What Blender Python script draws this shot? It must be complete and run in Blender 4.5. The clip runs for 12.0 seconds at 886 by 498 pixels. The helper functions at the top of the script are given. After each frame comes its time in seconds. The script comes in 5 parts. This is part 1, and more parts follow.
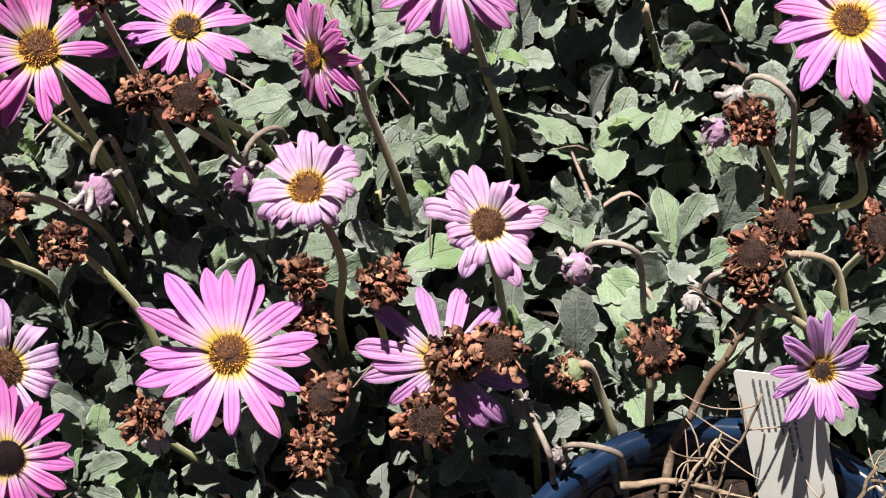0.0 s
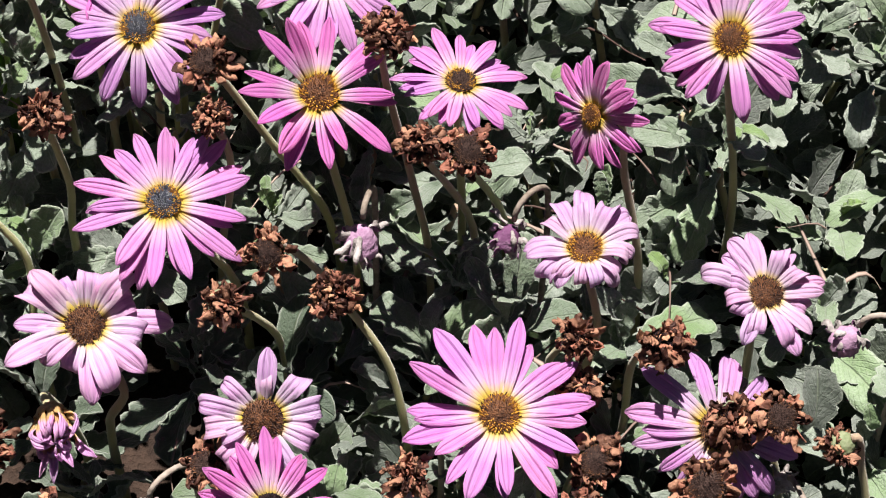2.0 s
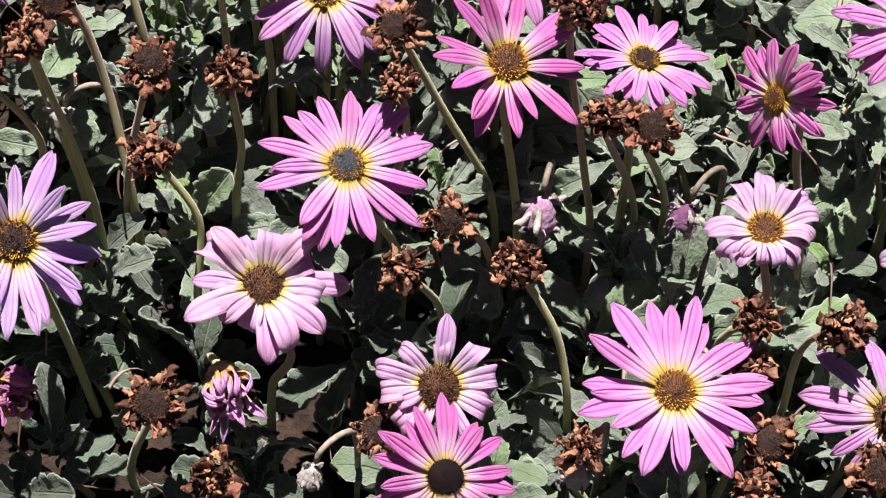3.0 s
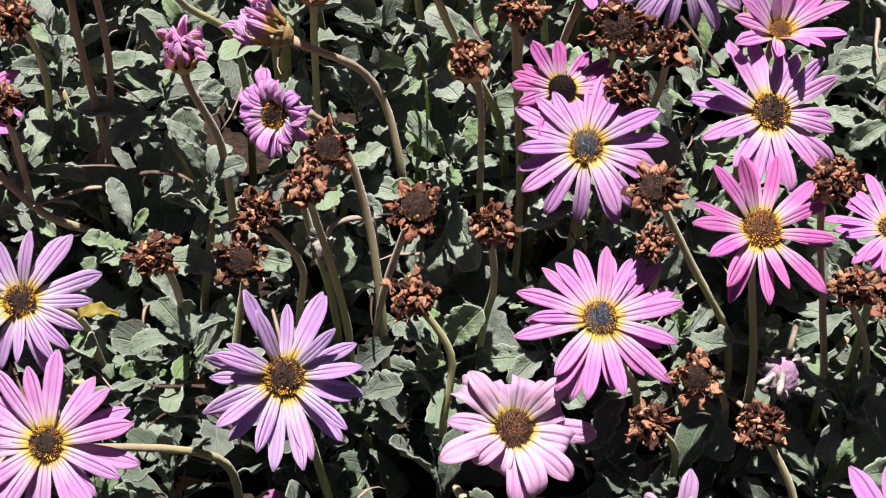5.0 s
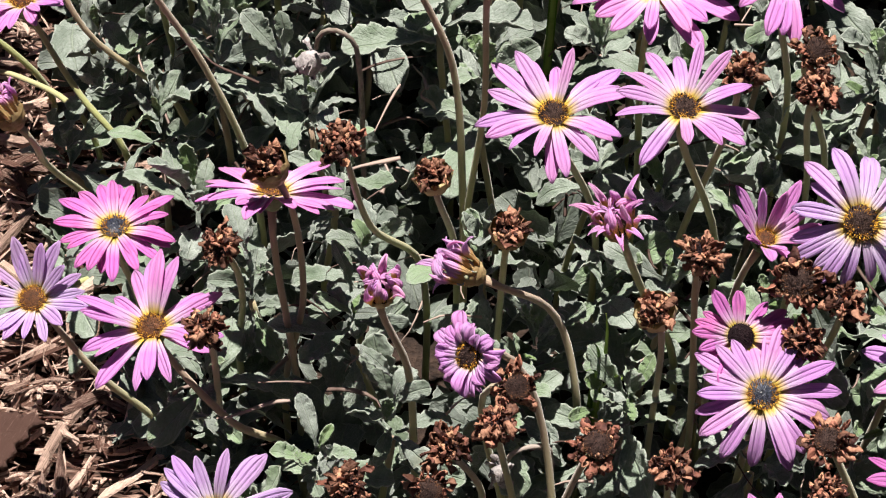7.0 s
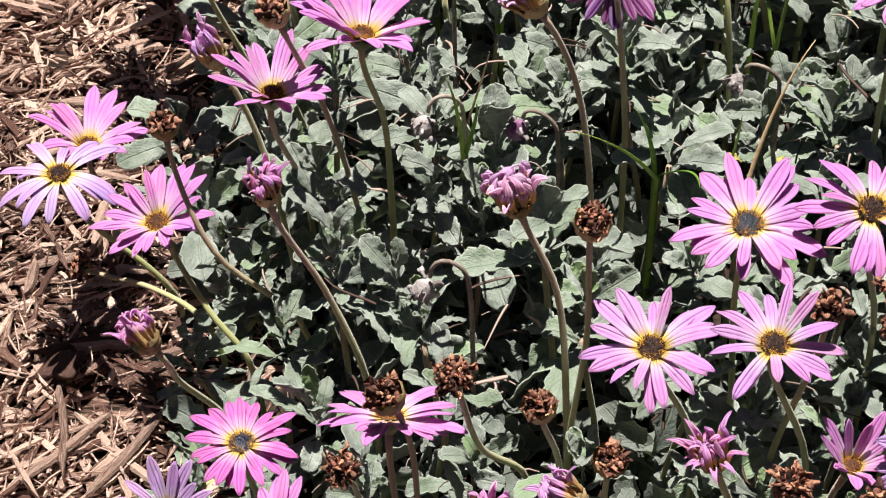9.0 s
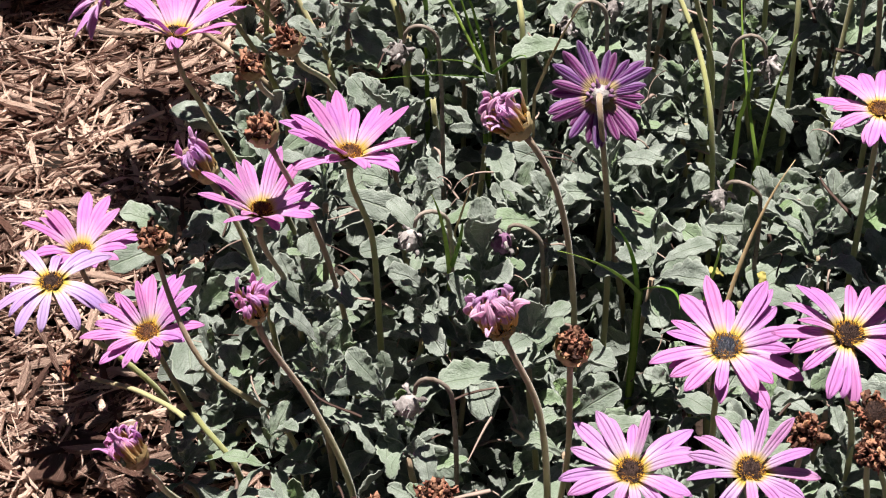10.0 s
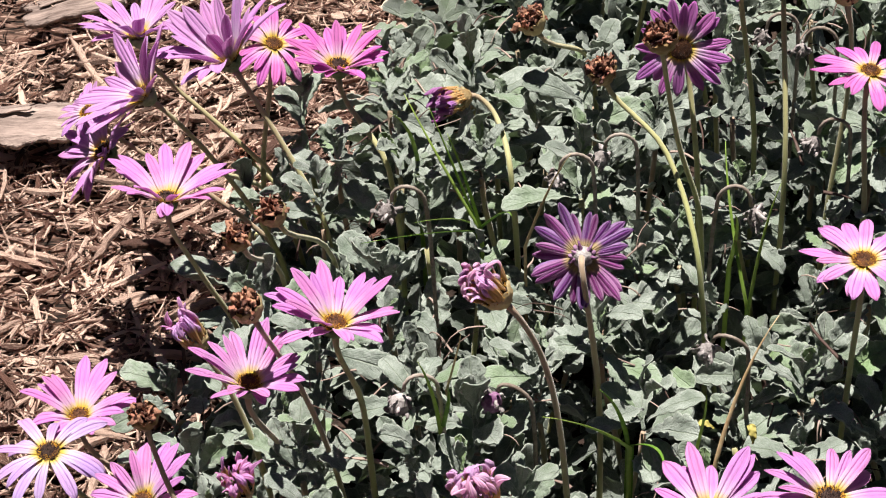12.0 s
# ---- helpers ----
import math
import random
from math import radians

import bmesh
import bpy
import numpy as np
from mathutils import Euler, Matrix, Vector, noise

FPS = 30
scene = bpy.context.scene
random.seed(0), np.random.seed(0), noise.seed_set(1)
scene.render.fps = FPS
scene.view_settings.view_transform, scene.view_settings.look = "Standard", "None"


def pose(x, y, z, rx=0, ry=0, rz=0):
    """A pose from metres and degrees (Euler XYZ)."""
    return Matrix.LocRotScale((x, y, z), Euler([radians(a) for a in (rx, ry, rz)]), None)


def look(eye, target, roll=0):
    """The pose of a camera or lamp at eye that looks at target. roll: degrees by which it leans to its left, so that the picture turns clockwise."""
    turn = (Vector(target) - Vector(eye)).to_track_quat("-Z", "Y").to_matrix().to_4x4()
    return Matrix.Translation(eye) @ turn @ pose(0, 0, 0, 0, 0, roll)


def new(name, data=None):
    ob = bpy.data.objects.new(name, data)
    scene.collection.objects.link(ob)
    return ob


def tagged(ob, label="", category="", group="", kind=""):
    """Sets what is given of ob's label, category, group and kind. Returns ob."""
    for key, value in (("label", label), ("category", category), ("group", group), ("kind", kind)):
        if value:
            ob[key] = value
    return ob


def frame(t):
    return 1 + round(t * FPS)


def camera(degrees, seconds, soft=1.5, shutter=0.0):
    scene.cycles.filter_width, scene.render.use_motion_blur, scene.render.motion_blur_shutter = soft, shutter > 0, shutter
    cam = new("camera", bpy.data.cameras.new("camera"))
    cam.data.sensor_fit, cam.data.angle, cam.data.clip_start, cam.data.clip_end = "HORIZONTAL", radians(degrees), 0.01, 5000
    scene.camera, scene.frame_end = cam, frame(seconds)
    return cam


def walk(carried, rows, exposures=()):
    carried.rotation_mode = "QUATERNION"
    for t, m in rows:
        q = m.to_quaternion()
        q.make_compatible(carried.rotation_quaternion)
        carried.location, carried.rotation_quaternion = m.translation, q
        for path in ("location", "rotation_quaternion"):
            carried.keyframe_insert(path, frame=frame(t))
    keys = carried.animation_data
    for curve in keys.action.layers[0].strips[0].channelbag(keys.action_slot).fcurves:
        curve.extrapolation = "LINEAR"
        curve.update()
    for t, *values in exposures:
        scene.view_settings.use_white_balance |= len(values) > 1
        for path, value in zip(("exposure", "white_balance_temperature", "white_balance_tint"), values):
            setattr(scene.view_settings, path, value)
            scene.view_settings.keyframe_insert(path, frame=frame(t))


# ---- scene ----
cam = camera(24.00, 12.0, 1.1)
PATH = [
    (0, (-0.0361, -0.4225, 0.8536), (-0.0395, 0.1108, 0.0076), -7.77),
    (0.5, (-0.0597, -0.4164, 0.8564), (-0.0372, 0.1384, 0.0248), -5.81),
    (1, (-0.0988, -0.4184, 0.8542), (-0.0501, 0.1406, 0.0265), -3.09),
    (1.5, (-0.1562, -0.4178, 0.8442), (-0.0830, 0.1514, 0.0252), -0.34),
    (2, (-0.2181, -0.4209, 0.8307), (-0.1313, 0.1573, 0.0194), 2.12),
    (2.5, (-0.2658, -0.4297, 0.8145), (-0.1686, 0.1559, 0.0098), 3.77),
    (3, (-0.2996, -0.4361, 0.8095), (-0.2013, 0.1587, 0.0117), 5.27),
    (3.2, (-0.3086, -0.4354, 0.8113), (-0.2206, 0.1664, 0.0174), 4.94),
    (4.8, (-0.3422, -0.4035, 0.8701), (-0.3030, 0.1938, 0.0691), 3.38),
    (5, (-0.3482, -0.4043, 0.8739), (-0.3161, 0.1918, 0.0716), 3.38),
    (5.5, (-0.3634, -0.4084, 0.8784), (-0.3596, 0.1986, 0.0837), 2.26),
    (6, (-0.3685, -0.4009, 0.8928), (-0.3726, 0.2268, 0.1143), 2.21),
    (6.5, (-0.3769, -0.3928, 0.9153), (-0.3846, 0.2369, 0.1385), 2.32),
    (7, (-0.3899, -0.3861, 0.9425), (-0.4058, 0.2483, 0.1698), 2.18),
    (7.5, (-0.3999, -0.3856, 0.9652), (-0.4259, 0.2671, 0.2080), 1.66),
    (7.7, (-0.4027, -0.3851, 0.9728), (-0.4405, 0.2668, 0.2155), 0.77),
    (9.3, (-0.3932, -0.3965, 1.0422), (-0.4614, 0.2851, 0.3137), -0.68),
    (9.5, (-0.3928, -0.3933, 1.0492), (-0.4614, 0.2913, 0.3235), -0.61),
    (10, (-0.3878, -0.3824, 1.0701), (-0.4558, 0.3114, 0.3531), -0.29),
    (10.5, (-0.3793, -0.3702, 1.0905), (-0.4471, 0.3236, 0.3734), -0.08),
    (11, (-0.3727, -0.3626, 1.1152), (-0.4815, 0.3244, 0.3967), -2.57),
    (11.5, (-0.3562, -0.3579, 1.1209), (-0.4594, 0.3371, 0.4093), -2.85),
    (12, (-0.3532, -0.3453, 1.1171), (-0.4462, 0.3686, 0.4230), -3.23),
]
walk(cam, [(t, look(eye, target, roll)) for t, eye, target, roll in PATH], [(0, 1.13), (12, 1.13)])
world = bpy.data.worlds.new("sky")
scene.world = world
world.use_nodes = True
sky = world.node_tree.nodes.new("ShaderNodeTexSky")
sky.sky_type, sky.sun_disc = "NISHITA", False
SUN_WAY = Vector((-0.06, 0.22, 1.0)).normalized()
sky.sun_elevation = math.asin(SUN_WAY.z)
sky.sun_rotation = math.atan2(SUN_WAY.x, SUN_WAY.y)
world.node_tree.links.new(sky.outputs[0], world.node_tree.nodes["Background"].inputs[0])
world.node_tree.nodes["Background"].inputs[1].default_value = 0.0105
sun = new("sun", bpy.data.lights.new("sun", "SUN"))
sun.data.energy, sun.data.angle, sun.data.color = 5.0, radians(0.5), (1.0, 0.965, 0.905)
sun.matrix_basis = look(SUN_WAY * 5, (0, 0, 0))
rng = random.Random(7)

# ---- materials ----


class Nodes:
    """A small writer for node materials."""

    def __init__(self, name):
        self.mat = bpy.data.materials.new(name)
        self.mat.use_nodes = True
        self.tree = self.mat.node_tree
        self.bsdf = self.tree.nodes["Principled BSDF"]
        self.out = self.tree.nodes["Material Output"]

    def put(self, node, target):
        if hasattr(node, "outputs"):
            node = node.outputs[0]
        if hasattr(node, "is_output"):
            self.tree.links.new(node, target)
        else:
            target.default_value = node

    def node(self, kind, **inputs):
        n = self.tree.nodes.new(kind)
        for key, value in inputs.items():
            self.put(value, n.inputs[key.replace("_", " ")])
        return n

    def math(self, op, a, b=0.0, c=0.0):
        n = self.tree.nodes.new("ShaderNodeMath")
        n.operation = op
        for value, socket in zip((a, b, c), n.inputs):
            self.put(value, socket)
        return n.outputs[0]

    def mix(self, fac, a, b, blend="MIX"):
        n = self.tree.nodes.new("ShaderNodeMix")
        n.data_type, n.blend_type = "RGBA", blend
        self.put(fac, n.inputs[0])
        self.put(a if hasattr(a, "is_output") or hasattr(a, "outputs") else (*a, 1), n.inputs[6])
        self.put(b if hasattr(b, "is_output") or hasattr(b, "outputs") else (*b, 1), n.inputs[7])
        return n.outputs[2]

    def ramp(self, fac, *stops):
        n = self.tree.nodes.new("ShaderNodeValToRGB")
        e = n.color_ramp.elements
        while len(e) < len(stops):
            e.new(0.5)
        for item, (at, colour) in zip(e, stops):
            item.position = at
            item.color = (*colour, 1) if isinstance(colour, tuple) else (colour, colour, colour, 1)
        self.put(fac, n.inputs[0])
        return n.outputs[0]

    def noise(self, scale, detail=3.0, vector=None, rough=0.55):
        n = self.node("ShaderNodeTexNoise", Scale=scale, Detail=detail, Roughness=rough)
        if vector is not None:
            self.put(vector, n.inputs["Vector"])
        return n.outputs[0]

    def coords(self, which="Object"):
        return self.tree.nodes.new("ShaderNodeTexCoord").outputs[which]

    def shifted(self):
        """Object coordinates, moved by a random amount for each object."""
        n = self.tree.nodes.new("ShaderNodeVectorMath")
        n.operation = "ADD"
        self.put(self.coords(), n.inputs[0])
        spread = self.math("MULTIPLY", self.info("Random"), 37.0)
        self.put(spread, n.inputs[1])
        return n.outputs[0]

    def info(self, which):
        return self.tree.nodes.new("ShaderNodeObjectInfo").outputs[which]

    def island(self):
        return self.tree.nodes.new("ShaderNodeNewGeometry").outputs["Random Per Island"]

    def uv(self):
        s = self.tree.nodes.new("ShaderNodeSeparateXYZ")
        self.put(self.coords("UV"), s.inputs[0])
        return s.outputs[0], s.outputs[1]

    def stretch(self, sx, sy, sz=1.0, which="UV"):
        n = self.tree.nodes.new("ShaderNodeMapping")
        self.put(self.coords(which), n.inputs["Vector"])
        n.inputs["Scale"].default_value = (sx, sy, sz)
        return n.outputs[0]

    def bump(self, height, strength=0.4, distance=0.001):
        n = self.node("ShaderNodeBump", Strength=strength, Distance=distance, Height=height)
        self.put(n, self.bsdf.inputs["Normal"])
        return n

    def done(self, colour, rough=0.6, through_light=0.0, glow_colour=None, spec=0.3, sheen=0.0):
        self.put(colour if not isinstance(colour, tuple) else (*colour, 1), self.bsdf.inputs["Base Color"])
        self.put(rough, self.bsdf.inputs["Roughness"])
        self.bsdf.inputs["Specular IOR Level"].default_value = spec
        self.bsdf.inputs["Sheen Weight"].default_value = sheen
        if through_light:
            t = self.tree.nodes.new("ShaderNodeBsdfTranslucent")
            tint = glow_colour if glow_colour is not None else colour
            self.put(tint if not isinstance(tint, tuple) else (*tint, 1), t.inputs["Color"])
            m = self.tree.nodes.new("ShaderNodeMixShader")
            m.inputs[0].default_value = through_light
            self.tree.links.new(self.bsdf.outputs[0], m.inputs[1])
            self.tree.links.new(t.outputs[0], m.inputs[2])
            self.tree.links.new(m.outputs[0], self.out.inputs["Surface"])
        return self.mat


def petal_material(name, under, gold=0.155):
    n = Nodes(name)
    u, v = n.uv()
    tint = n.info("Color")
    streak = n.noise(1.0, 3, n.stretch(16, 0.7))
    fine = n.noise(1.0, 2, n.stretch(46, 1.2))
    if under:
        band = n.ramp(n.math("ABSOLUTE", n.math("SUBTRACT", u, 0.5)), (0.05, 0.0), (0.24, 1.0))
        dark = n.mix(1.0, tint, (0.46, 0.26, 0.44), "MULTIPLY")
        colour = n.mix(band, dark, n.mix(0.34, tint, (0.78, 0.68, 0.80)))
        colour = n.mix(n.math("MULTIPLY", n.ramp(streak, (0.35, 0.0), (0.62, 1.0)), 0.75), colour, dark)
        colour = n.mix(n.math("MULTIPLY", n.ramp(fine, (0.56, 0.0), (0.68, 1.0)), 0.5), colour, (0.70, 0.58, 0.70))
        colour = n.mix(n.ramp(v, (0.16, 1.0), (0.30, 0.0)), colour, (0.55, 0.42, 0.20))
    else:
        deep = n.mix(1.0, tint, (0.88, 0.72, 0.92), "MULTIPLY")
        body = n.mix(n.ramp(streak, (0.38, 0.0), (0.62, 1.0)), tint, deep)
        pale = n.mix(0.66, tint, (0.92, 0.84, 0.90))
        wash = n.math("ADD", v, n.math("MULTIPLY", n.math("SUBTRACT", streak, 0.5), 0.35))
        colour = n.mix(n.ramp(wash, (0.14, 0.0), (0.52, 1.0)), pale, body)
        colour = n.mix(n.math("MULTIPLY", n.ramp(fine, (0.45, 0.0), (0.8, 1.0)), 0.16), colour, (0.92, 0.82, 0.92))
        lit = n.math("ADD", v, n.math("MULTIPLY", n.math("SUBTRACT", fine, 0.5), 0.10))
        colour = n.mix(n.ramp(lit, (gold - 0.06, 1.0), (gold + 0.09, 0.0)), colour, (0.86, 0.64, 0.09) if gold < 0.3 else (0.84, 0.56, 0.22))
    colour = n.mix(n.math("MULTIPLY", n.info("Random"), 0.08), colour, (0.40, 0.14, 0.38))
    groove = n.ramp(n.math("ABSOLUTE", n.math("SUBTRACT", n.math("ABSOLUTE", n.math("SUBTRACT", u, 0.5)), 0.16)), (0.0, 0.0), (0.09, 1.0))
    # Darker magenta lines along the two grooves.
    groove_tint = n.math("MULTIPLY", n.math("SUBTRACT", 1.0, groove), 0.42)
    colour = n.mix(groove_tint, colour, n.mix(1.0, colour, (0.80, 0.60, 0.84), "MULTIPLY"))
    n.bump(n.math("ADD", n.math("MULTIPLY", groove, 0.9), n.math("ADD", streak, n.math("MULTIPLY", fine, 0.5))), 0.8, 0.0009)
    return n.done(colour, 0.5, 0.42, spec=0.22, sheen=0.1)


def leaf_material(name, base, felt, young=(0.11, 0.19, 0.06), joined=False):
    n = Nodes(name)
    u, v = n.uv()
    where = n.shifted()
    big, grain = n.noise(55, 3, where), n.noise(900, 3, where)
    pick = n.island() if joined else n.info("Random")
    fresh = n.tree.nodes.new("ShaderNodeSeparateColor")
    n.put(n.info("Color"), fresh.inputs[0])
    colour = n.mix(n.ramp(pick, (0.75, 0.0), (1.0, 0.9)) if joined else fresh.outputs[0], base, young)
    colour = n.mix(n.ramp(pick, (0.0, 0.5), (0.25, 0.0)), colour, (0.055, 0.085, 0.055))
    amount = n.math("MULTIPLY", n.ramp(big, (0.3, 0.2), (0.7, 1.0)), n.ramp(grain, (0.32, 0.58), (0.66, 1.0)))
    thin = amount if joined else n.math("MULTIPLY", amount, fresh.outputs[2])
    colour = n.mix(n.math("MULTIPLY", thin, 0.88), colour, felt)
    side = n.math("ABSOLUTE", n.math("SUBTRACT", u, 0.5))
    rib = n.ramp(side, (0.012, 1.0), (0.045, 0.0))
    w = n.node("ShaderNodeTexWave", Scale=1.0, Distortion=1.5, Detail=1.0)
    vein_at = n.tree.nodes.new("ShaderNodeCombineXYZ")
    n.put(n.math("ADD", n.math("MULTIPLY", v, 3.2), n.math("MULTIPLY", side, -2.4)), vein_at.inputs[0])
    n.put(vein_at, w.inputs["Vector"])
    vein = n.ramp(w.outputs[1], (0.82, 0.0), (1.0, 1.0))
    line = n.math("MAXIMUM", rib, n.math("MULTIPLY", vein, 0.22))
    colour = n.mix(n.math("MULTIPLY", line, 0.24), colour, (0.27, 0.32, 0.20))
    rim = n.math("MAXIMUM", n.ramp(side, (0.455, 0.0), (0.49, 1.0)), n.ramp(v, (0.965, 0.0), (0.99, 1.0)))
    colour = n.mix(n.math("MULTIPLY", rim, 0.42), colour, (0.44, 0.47, 0.40))
    spot = n.ramp(n.noise(30, 4, where), (0.70, 0.0), (0.78, 1.0))
    colour = n.mix(n.math("MULTIPLY", spot, 0.5), colour, (0.16, 0.13, 0.07))
    height = n.math("SUBTRACT", n.math("MULTIPLY", grain, 0.3), n.math("MULTIPLY", line, 1.0))
    quilt = n.noise(360, 4, where, 0.7)
    n.bump(n.math("ADD", height, n.math("ADD", n.math("MULTIPLY", big, 1.5), n.math("MULTIPLY", quilt, 1.5))), 0.75, 0.0013)
    return n.done(colour, n.ramp(grain, (0.3, 0.72), (0.7, 0.42)), 0.12, n.mix(0.5, colour, (0.16, 0.26, 0.06)), spec=0.34, sheen=0.2)


def plain(name, low, high, scale=120.0, rough=0.7, relief=0.5, depth=0.001, through_light=0.0, spread=0.3, spec=0.25, stretch=None, per_island=False):
    """Two colours mixed by noise at two scales, with a random lean for each object or piece."""
    n = Nodes(name)
    where = n.shifted() if stretch is None else n.stretch(*stretch, which="Object" if not per_island else "UV")
    big, fine = n.noise(scale * 0.22, 3, where), n.noise(scale, 4, where)
    f = n.math("ADD", n.math("MULTIPLY", big, 0.6), n.math("MULTIPLY", fine, 0.4))
    pick = n.island() if per_island else n.info("Random")
    f = n.math("ADD", f, n.math("MULTIPLY", n.math("SUBTRACT", pick, 0.5), spread))
    colour = n.ramp(f, (0.34, low), (0.66, high))
    if relief:
        n.bump(n.math("ADD", fine, big), relief, depth)
    return n.done(colour, rough, through_light, spec=spec)


def stem_material():
    n = Nodes("stem_skin")
    u, v = n.uv()
    fine = n.noise(1.0, 3, n.stretch(30, 90))
    f = n.math("ADD", v, n.math("MULTIPLY", n.math("SUBTRACT", n.info("Random"), 0.5), 0.9))
    colour = n.ramp(f, (0.1, (0.31, 0.33, 0.10)), (0.65, (0.37, 0.33, 0.15)), (1.0, (0.33, 0.215, 0.145)))
    colour = n.mix(n.math("MULTIPLY", fine, 0.30), colour, (0.54, 0.48, 0.34))
    n.bump(fine, 0.5, 0.0006)
    return n.done(colour, 0.6, spec=0.25, sheen=0.3)


def mulch_material():
    """Packed shredded wood: long fibres in two directions, the shade in the gaps between them painted near-black."""
    n = Nodes("mulch_bed")
    fibres = []
    for turn, sx, sy in ((0.6, 26, 190), (2.0, 30, 170), (1.2, 40, 260)):
        at = n.tree.nodes.new("ShaderNodeMapping")
        n.put(n.coords(), at.inputs["Vector"])
        at.inputs["Rotation"].default_value = (0, 0, turn)
        at.inputs["Scale"].default_value = (sx, sy, 60)
        fibres.append(n.noise(1.0, 3, at))
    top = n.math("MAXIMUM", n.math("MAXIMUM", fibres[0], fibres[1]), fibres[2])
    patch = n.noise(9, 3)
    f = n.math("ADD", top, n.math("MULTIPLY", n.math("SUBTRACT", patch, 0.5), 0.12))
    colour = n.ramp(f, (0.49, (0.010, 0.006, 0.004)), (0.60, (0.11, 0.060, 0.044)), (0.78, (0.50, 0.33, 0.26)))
    n.bump(f, 1.0, 0.012)
    return n.done(colour, 0.9, spec=0.2)


PETAL, PETAL_UNDER = petal_material("petal_upper", False), petal_material("petal_underside", True)
PETAL_WILT = petal_material("petal_wilting", False, 0.46)
LEAF = leaf_material("leaf_upper", (0.052, 0.072, 0.050), (0.418, 0.448, 0.405), (0.135, 0.22, 0.075))
LEAF_UNDER = leaf_material("leaf_underside", (0.16, 0.175, 0.145), (0.36, 0.375, 0.345))
LEAF_YOUNG = leaf_material("leaf_fresh", (0.10, 0.17, 0.045), (0.24, 0.32, 0.17), (0.13, 0.22, 0.04))
# Lower leaves: a darker LEAF, with the shade between plants in its colour.
LEAF_LOW_SHADE = leaf_material("leaf_low_shade", (0.044, 0.058, 0.042), (0.25, 0.27, 0.24), (0.09, 0.15, 0.05), True)
LEAF_YELLOW = plain("leaf_yellowed", (0.22, 0.17, 0.035), (0.46, 0.40, 0.12), 160, through_light=0.2)
STEM = stem_material()
DISC_DARK = plain("disc_dark", (0.005, 0.0025, 0.004), (0.026, 0.012, 0.014), 1500, 0.72, spec=0.15, per_island=True, spread=0.6)
DISC_BLUE = plain("disc_blue", (0.005, 0.006, 0.012), (0.055, 0.062, 0.095), 1500, 0.30, spec=0.5, per_island=True, spread=0.7)
DISC_BROWN = plain("disc_brown", (0.035, 0.013, 0.008), (0.19, 0.078, 0.034), 1500, 0.6, per_island=True, spread=0.6)
DISC_ASH = plain("disc_ash", (0.012, 0.006, 0.006), (0.090, 0.055, 0.046), 1500, 0.8, spec=0.12, per_island=True, spread=0.6)
POLLEN = plain("pollen_gold", (0.24, 0.09, 0.012), (0.68, 0.36, 0.04), 1200, 0.6, per_island=True, spread=0.6)
CALYX = plain("calyx_green", (0.11, 0.14, 0.06), (0.30, 0.31, 0.20), 500, 0.65)
CALYX_PALE = plain("calyx_straw", (0.22, 0.14, 0.06), (0.50, 0.38, 0.20), 500, 0.65)
DRY = plain("dried_petal_brown", (0.042, 0.014, 0.011), (0.30, 0.115, 0.078), 420, 0.6, 0.9, 0.002, 0.12, 0.5)
DRY_PALE = plain("dried_petal_tan", (0.085, 0.034, 0.022), (0.44, 0.22, 0.14), 420, 0.6, 0.9, 0.002, 0.15, 0.4)
DRY_IN = plain("dried_inner_brown", (0.040, 0.014, 0.010), (0.36, 0.145, 0.095), 420, 0.55, 0.9, 0.002, 0.10, 0.8, per_island=True)
DRY_IN_PALE = plain("dried_inner_tan", (0.12, 0.050, 0.030), (0.54, 0.28, 0.165), 420, 0.55, 0.9, 0.002, 0.12, 0.8, per_island=True)
BUD_STEM = plain("bud_stem_skin", (0.15, 0.115, 0.09), (0.36, 0.30, 0.26), 400, 0.8, 0.6, 0.0008)
FELT = plain("bud_felt", (0.12, 0.10, 0.095), (0.42, 0.375, 0.365), 700, 0.85, 0.6, 0.0012)
FELT_PURPLE = plain("bud_purple", (0.14, 0.05, 0.12), (0.40, 0.24, 0.36), 500, 0.8, 0.8)
CHIP = plain("mulch_chip", (0.150, 0.073, 0.053), (0.86, 0.60, 0.48), 16, 0.8, 1.0, 0.002, spread=0.66, per_island=True, stretch=(3, 34))
CHIP_PART = plain("mulch_chip_near", (0.12, 0.060, 0.045), (0.70, 0.475, 0.375), 16, 0.8, 1.0, 0.002, spread=0.6, stretch=(30, 420, 420))
SOIL = mulch_material()
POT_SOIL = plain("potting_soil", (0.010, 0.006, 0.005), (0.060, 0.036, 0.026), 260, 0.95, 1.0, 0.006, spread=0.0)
BARK = plain("bark_slab", (0.085, 0.056, 0.048), (0.40, 0.30, 0.26), 26, 0.85, 1.0, 0.006, spread=0.1, stretch=(2.5, 14, 8))
GLAZE = plain("blue_glaze", (0.004, 0.008, 0.020), (0.013, 0.032, 0.075), 60, 0.12, 0.15, 0.001, spread=0.0, spec=0.6)
TWIG = plain("dry_twig", (0.13, 0.085, 0.055), (0.36, 0.27, 0.20), 300, 0.8, 0.8)
GRASS = plain("grass_blade", (0.13, 0.26, 0.03), (0.34, 0.46, 0.10), 200, 0.5, 0.2, through_light=0.25, spread=0.6)
STRAW = plain("dry_grass", (0.36, 0.22, 0.10), (0.60, 0.46, 0.28), 200, 0.6, 0.2)
DRY_STALK = plain("withered_stalk", (0.07, 0.040, 0.032), (0.34, 0.25, 0.21), 90, 0.7, 0.4, per_island=True, spread=0.8)
